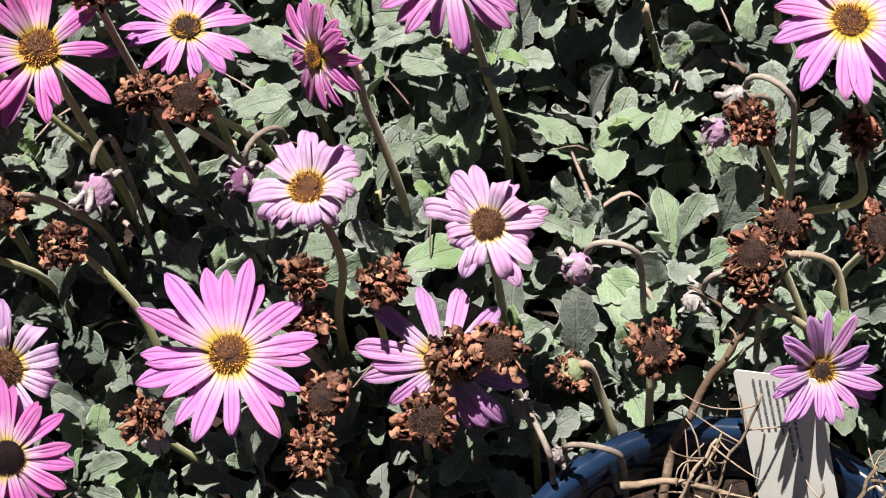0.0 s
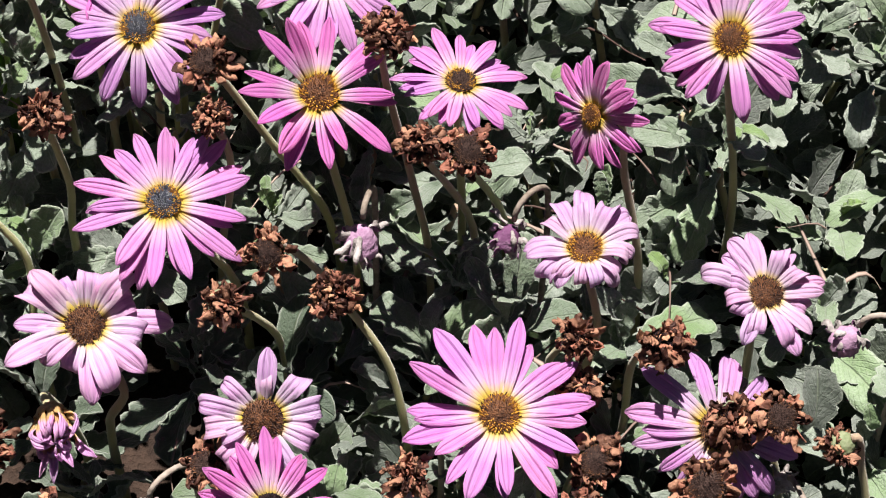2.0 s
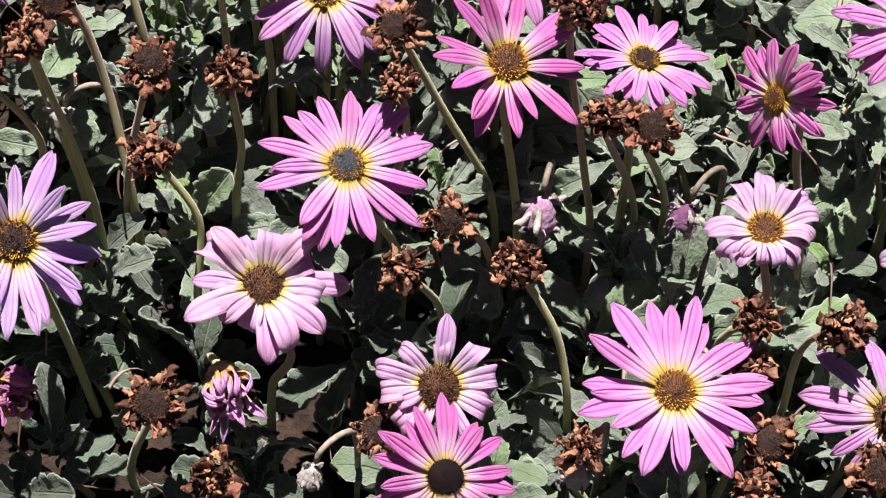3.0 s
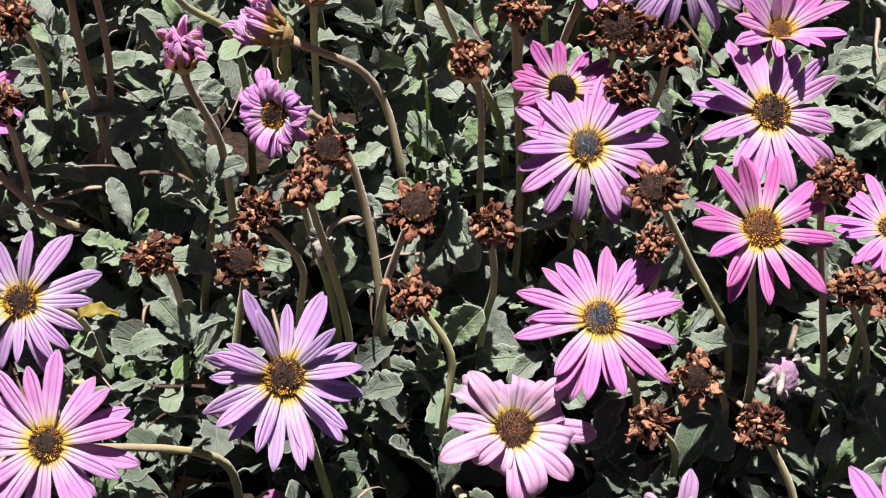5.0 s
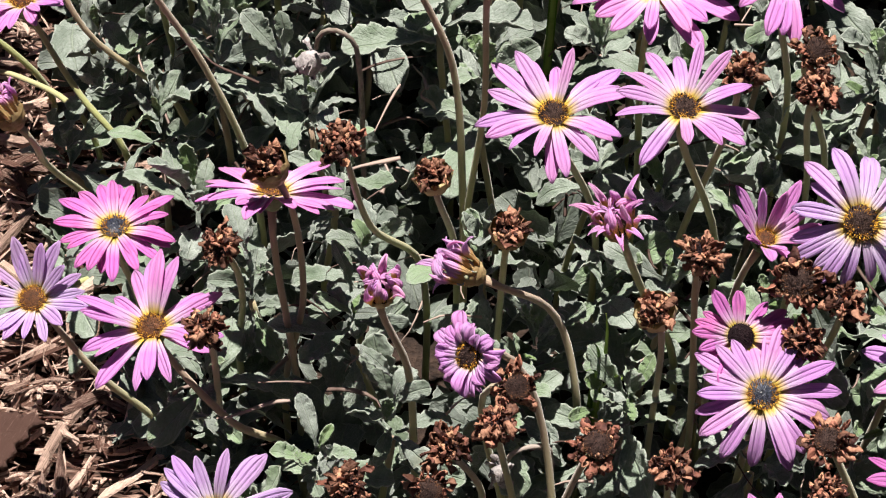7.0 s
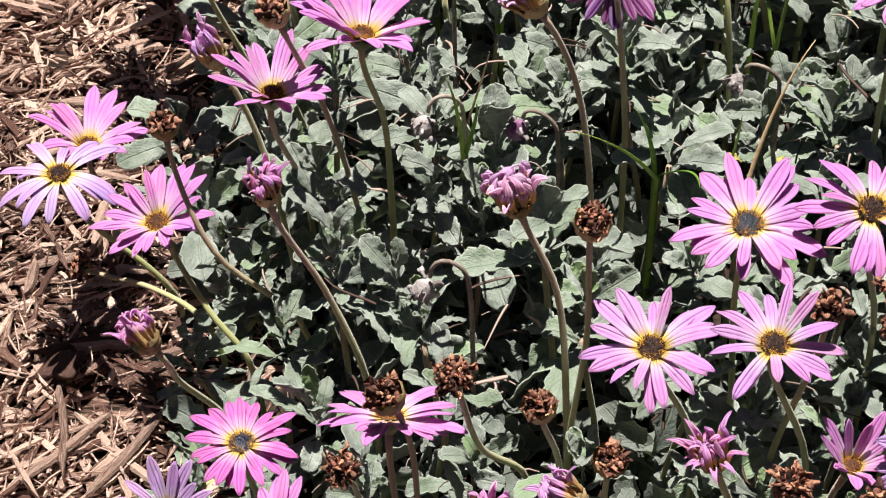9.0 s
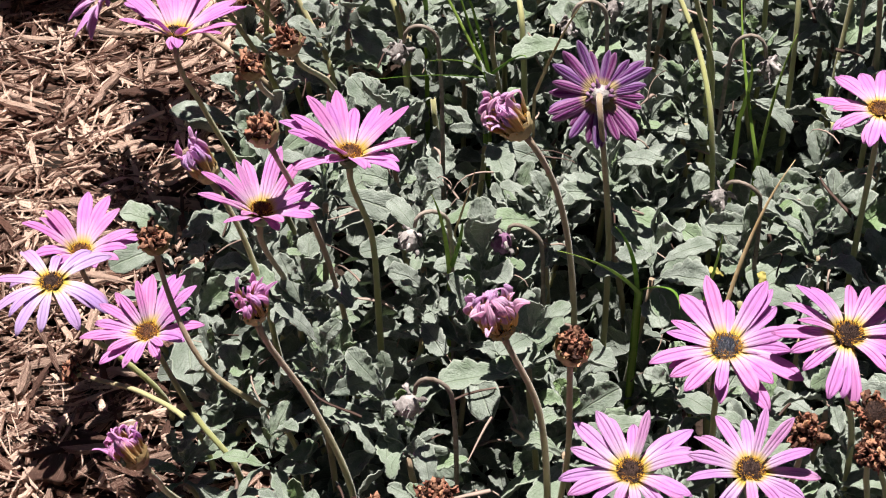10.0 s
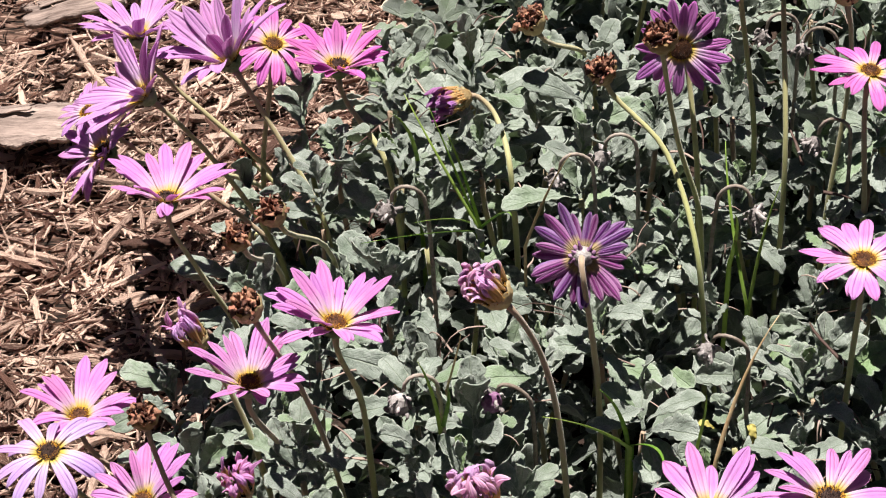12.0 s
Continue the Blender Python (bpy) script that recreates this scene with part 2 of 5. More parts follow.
TAG = plain("white_plastic", (0.68, 0.66, 0.60), (0.82, 0.80, 0.76), 40, 0.4, 0.1, spread=0.0)
INK = plain("grey_print", (0.14, 0.14, 0.16), (0.24, 0.24, 0.26), 300, 0.6, 0.0)

# ---- mesh writers ----


def make_mesh(name, verts, faces, mats, slots=None, uvs=None, smooth=True):
    me = bpy.data.meshes.new(name)
    me.from_pydata(verts, [], faces)
    for m in mats:
        me.materials.append(m)
    if slots is not None:
        me.polygons.foreach_set("material_index", slots)
    if uvs is not None:
        layer = me.uv_layers.new(name="UVMap")
        loops = np.empty(len(me.loops), dtype=np.int32)
        me.loops.foreach_get("vertex_index", loops)
        layer.data.foreach_set("uv", np.asarray(uvs, dtype=np.float32)[loops].ravel())
    if smooth:
        me.polygons.foreach_set("use_smooth", [True] * len(me.polygons))
    me.update()
    return me


def ob_part(name, mesh, parent, m=None, label="", colour=None):
    ob = new(name, mesh)
    ob.parent = parent
    if m is not None:
        ob.matrix_basis = m
    if label:
        ob["label"] = label
    if colour:
        ob.color = (*colour, 1)
    return ob


def thing(name, x, y, z, label, category, group=""):
    ob = new(name)
    ob.empty_display_size = 0.01
    ob.location = (x, y, z)
    return tagged(ob, label, category, group)


def blade_shell(name, top, thick, mats):
    """A thin closed shell from a grid of points [row][column]; rows run along it."""
    rows, cols = top.shape[:2]
    dv = np.gradient(top, axis=0)
    du = np.gradient(top, axis=1)
    nrm = np.cross(du, dv)
    nrm /= np.linalg.norm(nrm, axis=-1, keepdims=True) + 1e-12
    low = top - nrm * thick
    verts = np.concatenate([top.reshape(-1, 3), low.reshape(-1, 3)])
    k = rows * cols
    faces, slots = [], []
    for r in range(rows - 1):
        for c in range(cols - 1):
            a = r * cols + c
            q = (a, a + 1, a + cols + 1, a + cols)
            faces.append(q)
            slots.append(0)
            faces.append(tuple(k + i for i in reversed(q)))
            slots.append(1)
    ring = [c for c in range(cols)] + [r * cols + cols - 1 for r in range(1, rows)]
    ring += [(rows - 1) * cols + c for c in range(cols - 2, -1, -1)] + [r * cols for r in range(rows - 2, 0, -1)]
    for a, b in zip(ring, ring[1:] + ring[:1]):
        faces.append((b, a, k + a, k + b))
        slots.append(0)
    grid = np.stack(np.meshgrid(np.linspace(0, 1, cols), np.linspace(0, 1, rows)), -1).reshape(-1, 2)
    return make_mesh(name, verts.tolist(), faces, mats, slots, np.concatenate([grid, grid]))


def ribbon(length, width, angles, profile, rnd, rows=10, cols=5, channel=0.12, wave=0.0, twist=0.0, r0=0.0):
    """Points of a petal or leaf: it starts r0 from the axis, runs along +y, and rises by the angle (radians) at each row."""
    v = np.linspace(0, 1, rows)
    ang = angles(v)
    step = length / (rows - 1)
    y = r0 + np.concatenate([[0], np.cumsum(np.cos(ang[:-1]) * step)])
    z = np.concatenate([[0], np.cumsum(np.sin(ang[:-1]) * step)])
    u = np.linspace(-1, 1, cols)
    half = width * 0.5 * profile(v)
    out = np.zeros((rows, cols, 3))
    ph = rnd.uniform(0, 6)
    sway = rnd.uniform(-0.06, 0.06) * length * v * v
    for i in range(rows):
        tw = twist * v[i]
        lift = channel * half[i] * (u * u) + wave * half[i] * np.sin(ph + 7 * v[i] + 2.5 * u) * np.abs(u)
        a = u * half[i]
        out[i, :, 0] = a * np.cos(tw) + sway[i]
        out[i, :, 1] = y[i] - np.sin(ang[i]) * (lift + a * np.sin(tw))
        out[i, :, 2] = z[i] + np.cos(ang[i]) * (lift + a * np.sin(tw))
    return out


def petal_profile(v):
    return (0.40 + 0.60 * np.sin(np.pi * np.clip(v * 0.72 + 0.03, 0, 1)) ** 0.9) * np.clip(1 - np.clip((v - 0.70) / 0.31, 0, 1) ** 2.6, 0.14, 1)


def petals(style, length, width, r0, count=5):
    """A few petal meshes of one kind."""
    rnd = random.Random(hash_of(style, length))
    made = []
    for i in range(count):
        j = lambda s: rnd.uniform(-s, s)  # noqa: E731
        chan, tw, rows, wv = 0.28 + j(0.2), j(0.35), 12, 0.08
        if style == "open":
            a0, a1, wv = 0.20 + j(0.14), -0.28 + j(0.28), 0.12
            ang = lambda v: a0 + a1 * v  # noqa: E731
        elif style == "loose":
            a0, a1 = 0.42 + j(0.34), -0.42 + j(0.45)
            tw, wv = j(0.7), 0.15
            ang = lambda v: a0 + a1 * v  # noqa: E731
        elif style == "raised":
            a0, a1 = 0.66 + j(0.16), -0.34 + j(0.22)
            wv = 0.12
            ang = lambda v: a0 + a1 * v  # noqa: E731
        elif style == "cup":
            a0, a1 = 0.85 + j(0.25), -0.25 + j(0.3)
            ang = lambda v: a0 + a1 * v  # noqa: E731
        elif style == "droop":
            a0, a1 = 0.25 + j(0.15), -1.0 + j(0.3)
            ang = lambda v: a0 + a1 * v  # noqa: E731
        elif style == "curl":
            a0, a1, rows, wv, tw = 0.50 + j(0.25), (-6.5, -2.6, -8.0, -4.0, -1.8)[i % 5] + j(0.8), 18, 0.22, j(0.55)
            ang = lambda v: a0 + a1 * np.clip(v - 0.40, 0, 1) ** 1.25  # noqa: E731
        elif style == "wilt":
            a0, a1, rows, wv, tw, chan = 1.40 + j(0.14), (5.0, 3.0, 8.0, -3.0, 6.0)[i % 5] + j(1.5), 18, 1.0, j(1.2), 0.8
            ang = lambda v: a0 + a1 * np.clip(v - 0.48, 0, 1) ** 1.1  # noqa: E731
        else:
            a0, a1, rows, wv, tw, chan = 1.0 + j(0.5), 4.2 + j(3.0), 10, 0.9, j(2.6), 1.2
            if style == "flake":
                a0, a1 = 0.6 + j(0.4), 1.6 + j(1.6)
            if style == "crumple":
                a0, a1 = 0.5 + j(0.5), 5.0 + j(2.0)
            if style == "dry_flat":
                a0, a1 = 0.25 + j(0.3), 2.6 + j(1.8)
            ang = lambda v: a0 + a1 * v ** 1.3 + 0.7 * np.sin(9 * v + i)  # noqa: E731
        pts = ribbon(length * (1 + j(0.07)), width * (1 + j(0.12)), ang, petal_profile, rnd, rows, 5, chan, wv, tw, r0)
        made.append(pts)
    return made


def hash_of(text, value):
    return sum(ord(c) * (i + 3) for i, c in enumerate(text)) + int(value * 1e5)


CACHE = {}


def petal_set(style, length, width, r0, mats, name):
    key = (style, round(length, 4), round(width, 4), mats[0].name)
    if key not in CACHE:
        CACHE[key] = [blade_shell(name, p, 0.00045, mats) for p in petals(style, length, width, r0, 8 if style in ("dry", "dry_flat", "flake") else 5)]
    return CACHE[key]


def disc_mesh(radius, core, outer, seed, gold_from=0.6, gold=0.7, n=290):
    """A dome of small pointed florets, one mesh."""
    key = ("disc", round(radius, 4), core.name, outer.name, seed)
    if key in CACHE:
        return CACHE[key]
    rnd = random.Random(seed)
    verts, faces, slots = [], [], []
    rings, seg = 4, 16
    for r in range(rings + 1):
        f = r / rings
        for s in range(seg):
            a = 2 * math.pi * s / seg
            verts.append((radius * f * math.cos(a), radius * f * math.sin(a), radius * 0.34 * (1 - f * f)))
    for r in range(rings):
        for s in range(seg):
            a, b = r * seg + s, r * seg + (s + 1) % seg
            faces.append((a, b, b + seg, a + seg))
            slots.append(0)
    for i in range(n):
        f = math.sqrt((i + 0.5) / n)
        a = i * 2.39996
        c = Vector((radius * f * math.cos(a), radius * f * math.sin(a), radius * 0.34 * (1 - f * f)))
        up = Vector((c.x * 0.9, c.y * 0.9, radius * 0.9)).normalized()
        side = up.orthogonal().normalized()
        third = up.cross(side)
        w = radius * rnd.uniform(0.024, 0.042)
        tall = radius * (rnd.uniform(0.07, 0.17) if f > gold_from else rnd.uniform(0.04, 0.12))
        up = (up + Vector((rnd.uniform(-0.35, 0.35), rnd.uniform(-0.35, 0.35), 0))).normalized()
        k = len(verts)
        for q in range(4):
            t = q * math.pi / 2 + a
            verts.append(tuple(c + side * (w * math.cos(t)) + third * (w * math.sin(t))))
        for q in range(4):
            t = q * math.pi / 2 + a
            verts.append(tuple(c + up * tall + side * (w * 1.1 * math.cos(t)) + third * (w * 1.1 * math.sin(t))))
        verts.append(tuple(c + up * (tall + w)))
        s = 1 if (f > gold_from and rnd.random() < gold) or rnd.random() < 0.05 else 0
        for q in range(4):
            r = (q + 1) % 4
            faces += [(k + q, k + r, k + 4 + r, k + 4 + q), (k + 4 + q, k + 4 + r, k + 8)]
            slots += [s, s]
    CACHE[key] = make_mesh("disc", verts, faces, [core, outer], slots, smooth=False)
    return CACHE[key]


def calyx_mesh(radius, depth, mat, seed=0):
    """A cup of overlapping pointed scales under the head; its top at z = 0."""
    key = ("calyx", round(radius, 4), round(depth, 4), mat.name)
    if key in CACHE:
        return CACHE[key]
    verts, faces = [], []
    seg, rows = 24, 9
    for r in range(rows + 1):
        f = r / rows
        for i in range(seg):
            a = 2 * math.pi * i / seg
            lap = (f * 3) % 1.0
            scale = 0.5 + 0.5 * math.cos(8 * a + math.pi * int(f * 3))
            rad = radius * (0.22 + 0.78 * math.sin(f * math.pi * 0.5) ** 0.7) * (1 + 0.20 * lap * scale)
            verts.append((rad * math.cos(a), rad * math.sin(a), -depth * (1 - f) + (0.22 * depth * scale if r == rows else 0)))
    for r in range(rows):
        for i in range(seg):
            a, b = r * seg + i, r * seg + (i + 1) % seg
            faces.append((a, b, b + seg, a + seg))
    faces.append(tuple(range(seg - 1, -1, -1)))
    CACHE[key] = make_mesh("calyx", verts, faces, [mat])
    return CACHE[key]


def tube_mesh(name, points, radii, mat, sides=8):
    """A tapered round tube along points, closed at both ends."""
    verts, faces, uvs = [], [], []
    pts = [Vector(p) for p in points]
    ref = Vector((1, 0.3, 0))
    for i, p in enumerate(pts):
        d = (pts[min(i + 1, len(pts) - 1)] - pts[max(i - 1, 0)]).normalized()
        side = (ref - d * ref.dot(d)).normalized()
        ref = side
        third = d.cross(side)
        for s in range(sides):
            a = 2 * math.pi * s / sides
            verts.append(tuple(p + (side * math.cos(a) + third * math.sin(a)) * radii[i]))
            uvs.append((s / sides, i / (len(pts) - 1)))
    for i in range(len(pts) - 1):
        for s in range(sides):
            a, b = i * sides + s, i * sides + (s + 1) % sides
            faces.append((a, b, b + sides, a + sides))
    faces.append(tuple(range(sides - 1, -1, -1)))
    faces.append(tuple(range(len(verts) - sides, len(verts))))
    return make_mesh(name, verts, faces, [mat], None, uvs)


def bezier(p0, p1, p2, p3, n=13):
    out = []
    for i in range(n):
        t = i / (n - 1)
        s = 1 - t
        out.append(p0 * s ** 3 + p1 * (3 * s * s * t) + p2 * (3 * s * t * t) + p3 * t ** 3)
    return out


def facing(at, n, spin=0.0):
    """The pose of a head at a place whose face looks along n."""
    q = Vector(n).normalized().to_track_quat("Z", "Y").to_matrix().to_4x4()
    return Matrix.Translation(at) @ q @ Matrix.Rotation(spin, 4, "Z")


def through_points(pts, first, last, n=6):
    """A smooth line through points, with the given slopes at its ends."""
    out = []
    slopes = [first] + [(pts[i + 1] - pts[i - 1]) * 0.5 for i in range(1, len(pts) - 1)] + [last]
    for i in range(len(pts) - 1):
        p, q, a, b = pts[i], pts[i + 1], slopes[i], slopes[i + 1]
        span = (q - p).length
        a = a.normalized() * span
        b = b.normalized() * min(span, 0.07 if i == len(pts) - 2 else span)
        for k in range(n):
            t = k / n
            out.append(p * (2 * t ** 3 - 3 * t * t + 1) + a * (t ** 3 - 2 * t * t + t) + q * (3 * t * t - 2 * t ** 3) + b * (t ** 3 - t * t))
    return out + [pts[-1]]


def root_of(head, n, base, foot, rnd, reach=0.03):
    """Where a stem leaves the soil: beside the head by base, or under the foot where it leaves the leaves."""
    if foot is not None:
        lean = (Vector(foot) - head) * 0.12
        return Vector((foot[0] + lean.x, foot[1] + lean.y, 0.0))
    if base is None:
        base = (-n[0] * reach + rnd.uniform(-0.011, 0.011), -n[1] * reach + rnd.uniform(-0.011, 0.011))
    return Vector((head.x + base[0], head.y + base[1], 0.0))


def stem_for(parent, base, head, n, depth, thick, rnd, mat=STEM, loose=0.02, foot=None, bend=None):
    n = Vector(n).normalized()
    end = head - n * depth
    rise = (end - base).length
    sway = Vector((rnd.uniform(-1, 1), rnd.uniform(-1, 1), 0)) * loose
    if foot is None:
        pts = bezier(base, base + Vector((0, 0, rise * 0.45)) + sway, end - n * (rise * 0.30) + Vector((0, 0, -0.012)) - sway * 0.6, end)
    else:
        knots = [base, Vector(foot)] + ([Vector(bend)] if bend is not None else []) + [end]
        pts = through_points(knots, Vector((0, 0, 1)), n)
    pts = [p - base for p in pts]
    last = len(pts) - 1
    radii = [thick * (1.14 - 0.24 * i / last) * rnd.uniform(0.95, 1.05) for i in range(last + 1)]
    radii[-1] *= 1.35
    return ob_part("stem", tube_mesh("stem", pts, radii, mat), parent)


# ---- ground ----


def bed_edge(y):
    """How far to the left (x) the plants reach at each y."""
    ys = (-0.30, 0.08, 0.12, 0.16, 0.22, 0.29, 0.36, 0.45, 0.55, 0.62, 0.70, 0.79, 0.84, 0.93, 1.05, 1.40)
    xs = (-0.62, -0.52, -0.47, -0.50, -0.55, -0.58, -0.62, -0.62, -0.66, -0.66, -0.65, -0.64, -0.60, -0.57, -0.55, -0.45)
    return float(np.interp(y, ys, xs))


def canopy(x, y):
    """The height of the leaf layer."""
    inner = min(max((x - bed_edge(y)) / 0.08, 0.0), 1.0)
    low = 1.0 - 0.35 * max(0.0, 1.0 - abs(x + 0.33) / 0.13) * 1.5 * min(max((0.13 - y) / 0.08, 0.0), 1.0)
    full = 0.056 + 0.022 * min(max((y - 0.05) / 0.12, 0.0), 1.0)
    return low * (0.035 + full * inner) + min(max(y, 0.0), 0.75) * 0.115 * (0.25 + 0.75 * inner)


POT = Vector((0.051, -0.123, 0.0))
POT_R, POT_H = 0.0965, 0.070


def ground_mesh():
    bm = bmesh.new()
    n = 46
    bmesh.ops.create_grid(bm, x_segments=n, y_segments=n, size=1.5)
    for v in bm.verts:
        edge = max(abs(v.co.x), abs(v.co.y))
        calm = min(max((1.40 - edge) / 0.2, 0.0), 1.0)
        v.co.z = calm * (0.006 * noise.noise(v.co * 6.0) + 0.003 * noise.noise(v.co * 21.0)) - 0.006
        if edge > 1.49:
            v.co.x *= 60
            v.co.y *= 60
            v.co.z = -0.006
    for f in bm.faces:
        f.smooth = True
    me = bpy.data.meshes.new("ground")
    bm.to_mesh(me)
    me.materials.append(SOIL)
    return me


ground = tagged(new("ground", ground_mesh()), "brown wood-chip mulch ground around the flower bed", "ground", kind="structure")


def soil_shade_mesh():
    """Loose soil under the plants, coloured dark as the shade between them, its edge broken by lumps."""
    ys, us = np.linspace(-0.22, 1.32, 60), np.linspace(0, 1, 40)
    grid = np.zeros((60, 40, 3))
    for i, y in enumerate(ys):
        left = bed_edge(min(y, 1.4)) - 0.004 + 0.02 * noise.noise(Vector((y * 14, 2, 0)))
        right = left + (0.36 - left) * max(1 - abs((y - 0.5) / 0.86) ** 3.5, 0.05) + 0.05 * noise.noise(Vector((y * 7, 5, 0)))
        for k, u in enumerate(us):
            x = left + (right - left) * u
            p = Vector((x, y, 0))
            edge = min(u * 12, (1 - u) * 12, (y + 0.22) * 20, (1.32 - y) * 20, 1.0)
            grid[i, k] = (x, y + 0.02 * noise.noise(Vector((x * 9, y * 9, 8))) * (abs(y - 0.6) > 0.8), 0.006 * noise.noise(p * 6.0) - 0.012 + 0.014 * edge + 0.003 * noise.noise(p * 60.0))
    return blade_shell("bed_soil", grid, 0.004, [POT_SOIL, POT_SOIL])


tagged(new("bed_soil", soil_shade_mesh()), "soil sheet under the plants, darkened to deepen the shade between them", "soil", kind="structure")


def chip_points(length, width, thick, rnd):
    """The corners of a split shard of wood, pointed or broken at its ends, and its faces."""
    rows = []
    bend = rnd.uniform(-0.18, 0.18)
    cut0, cut1 = rnd.uniform(0.15, 0.9), rnd.uniform(0.1, 0.8)
    for f, w in ((-0.5, cut0), (-0.15, rnd.uniform(0.8, 1.1)), (0.2, rnd.uniform(0.8, 1.1)), (0.5, cut1)):
        cx = bend * length * (0.25 - f * f) * 2
        s = rnd.uniform(-0.15, 0.15) * length * (abs(f) > 0.4)
        t = thick * rnd.uniform(0.6, 1.1)
        h = width * w * 0.5
        rows.append([(f * length + s, cx - h, 0), (f * length - s, cx + h, 0), (f * length - s, cx + h * 0.8, t), (f * length + s, cx - h * 0.7, t * rnd.uniform(0.7, 1.1))])
    faces = [(3, 2, 1, 0), (12, 13, 14, 15)]
    for i in range(3):
        for q in range(4):
            a, b = i * 4 + q, i * 4 + (q + 1) % 4
            faces.append((a, b, b + 4, a + 4))
    return [p for r in rows for p in r], faces


def chip_pose(x, y, lift, rnd, lean=0.48):
    e = Euler((rnd.uniform(-lean, lean), rnd.uniform(-lean, lean) * 0.6, rnd.gauss(0.75, 1.0)))
    return Matrix.Translation((x, y, lift)) @ e.to_matrix().to_4x4()


def mulch():
    rnd = random.Random(21)
    verts, faces, uvs = [], [], []

    def lay(x, y, z, length, wide, thick, lean):
        pts, fs = chip_points(length, wide, thick, rnd)
        m = chip_pose(x, y, z, rnd, lean)
        k, a, b = len(verts), rnd.uniform(0, 50), rnd.uniform(0, 50)
        verts.extend(tuple(m @ Vector(p)) for p in pts)
        uvs.extend((p[0] * 10 + a, p[1] * 10 + b) for p in pts)
        faces.extend(tuple(k + q for q in f) for f in fs)

    for i in range(14000):
        y = rnd.uniform(-0.12, 1.25) + rnd.gauss(0, 0.10) if i % 4 else rnd.gauss(0.6, 0.9)
        x = bed_edge(min(max(y, -0.3), 1.4)) + 0.12 - (0.42 * rnd.random() + abs(rnd.gauss(0, 0.06)) if i % 4 else abs(rnd.gauss(0, 0.9)))
        if noise.noise(Vector((x * 34, y * 34, 3.0))) < -0.30 or (x > bed_edge(min(max(y, -0.3), 1.4)) - 0.025 and rnd.random() < 0.6):
            continue
        size = rnd.random()
        length = rnd.uniform(0.005, 0.018) if size < 0.62 else rnd.uniform(0.018, 0.040) if size < 0.95 else rnd.uniform(0.040, 0.075)
        wide = rnd.uniform(0.0009, 0.0030) if rnd.random() < 0.86 else rnd.uniform(0.0030, 0.0065)
        lay(x, y, rnd.uniform(-0.006, 0.013), length, wide + length * 0.05, rnd.uniform(0.0010, 0.0036), 0.42)
    for i in range(12500):
        y = rnd.uniform(-0.10, 1.25) + rnd.gauss(0, 0.10)
        x = bed_edge(y) + 0.10 - 0.42 * rnd.random() - abs(rnd.gauss(0, 0.08))
        if noise.noise(Vector((x * 34, y * 34, 3.0))) < -0.22 or (x > bed_edge(y) - 0.02 and rnd.random() < 0.5):
            continue
        lay(x, y, rnd.uniform(0.002, 0.016), rnd.uniform(0.006, 0.030), rnd.uniform(0.0006, 0.0017), rnd.uniform(0.0006, 0.0014), 0.5)
    me = make_mesh("wood_chips", verts, faces, [CHIP], None, uvs, smooth=False)
    ob = ob_part("wood_chips", me, ground, label="loose shredded brown wood chips")
    tagged(ob, kind="stuff")


mulch()


def near_chips():
    rnd = random.Random(5)
    shapes = []
    for i in range(14):
        length = rnd.uniform(0.02, 0.070)
        pts, fs = chip_points(length, rnd.uniform(0.0028, 0.0080), rnd.uniform(0.002, 0.005), rnd)
        shapes.append(make_mesh("wood_chip", pts, fs, [CHIP_PART], smooth=False))
    for i in range(290):
        y = rnd.uniform(0.0, 1.05)
        x = bed_edge(y) - 0.015 - 0.32 * rnd.random()
        ob_part("wood_chip", rnd.choice(shapes), ground, chip_pose(x, y, rnd.uniform(0.006, 0.015), rnd, 0.25))


def slab_mesh(name, w, h, thick, mat, seed, nu=44, nv=22, shell=0.0045):
    """A split, arched plate with ragged ends, long splinters along it and a broken front edge."""
    rnd = random.Random(seed)
    ends = [(rnd.uniform(-0.04, 0.04), rnd.uniform(-0.04, 0.04)) for _ in range(nv)]
    grid = np.zeros((nu, nv, 3))
    for i in range(nu):
        u = i / (nu - 1)
        front = 0.30 * noise.noise(Vector((u * 3.3, seed, 0))) + 0.03 * noise.noise(Vector((u * 17.0, seed, 3)))
        back = 0.14 * noise.noise(Vector((u * 3.0, seed, 7))) + 0.04 * noise.noise(Vector((u * 15.0, seed, 9)))
        for k in range(nv):
            v = k / (nv - 1)
            a, b = ends[k]
            x = (u * (1 + b) + (1 - u) * a - 0.5 + 0.10 * noise.noise(Vector((v * 3, seed, 20 + round(u)))) * abs(2 * u - 1)) * w
            y = ((1 - v) * (front - 0.5) + v * (back + 0.5)) * h
            z = thick * (1 - 0.70 * v * v) + 0.05 * thick * noise.noise(Vector((x * 25, y * 220, seed))) + 0.16 * thick * noise.noise(Vector((x * 40, y * 60, seed + 2)))
            grid[i, k] = (x, y, z + (0.30 * thick if noise.noise(Vector((x * 18, y * 70, seed + 5))) > 0.12 else 0.0) * 0.15)
    return blade_shell(name, grid[:, ::-1], shell, [mat, mat])


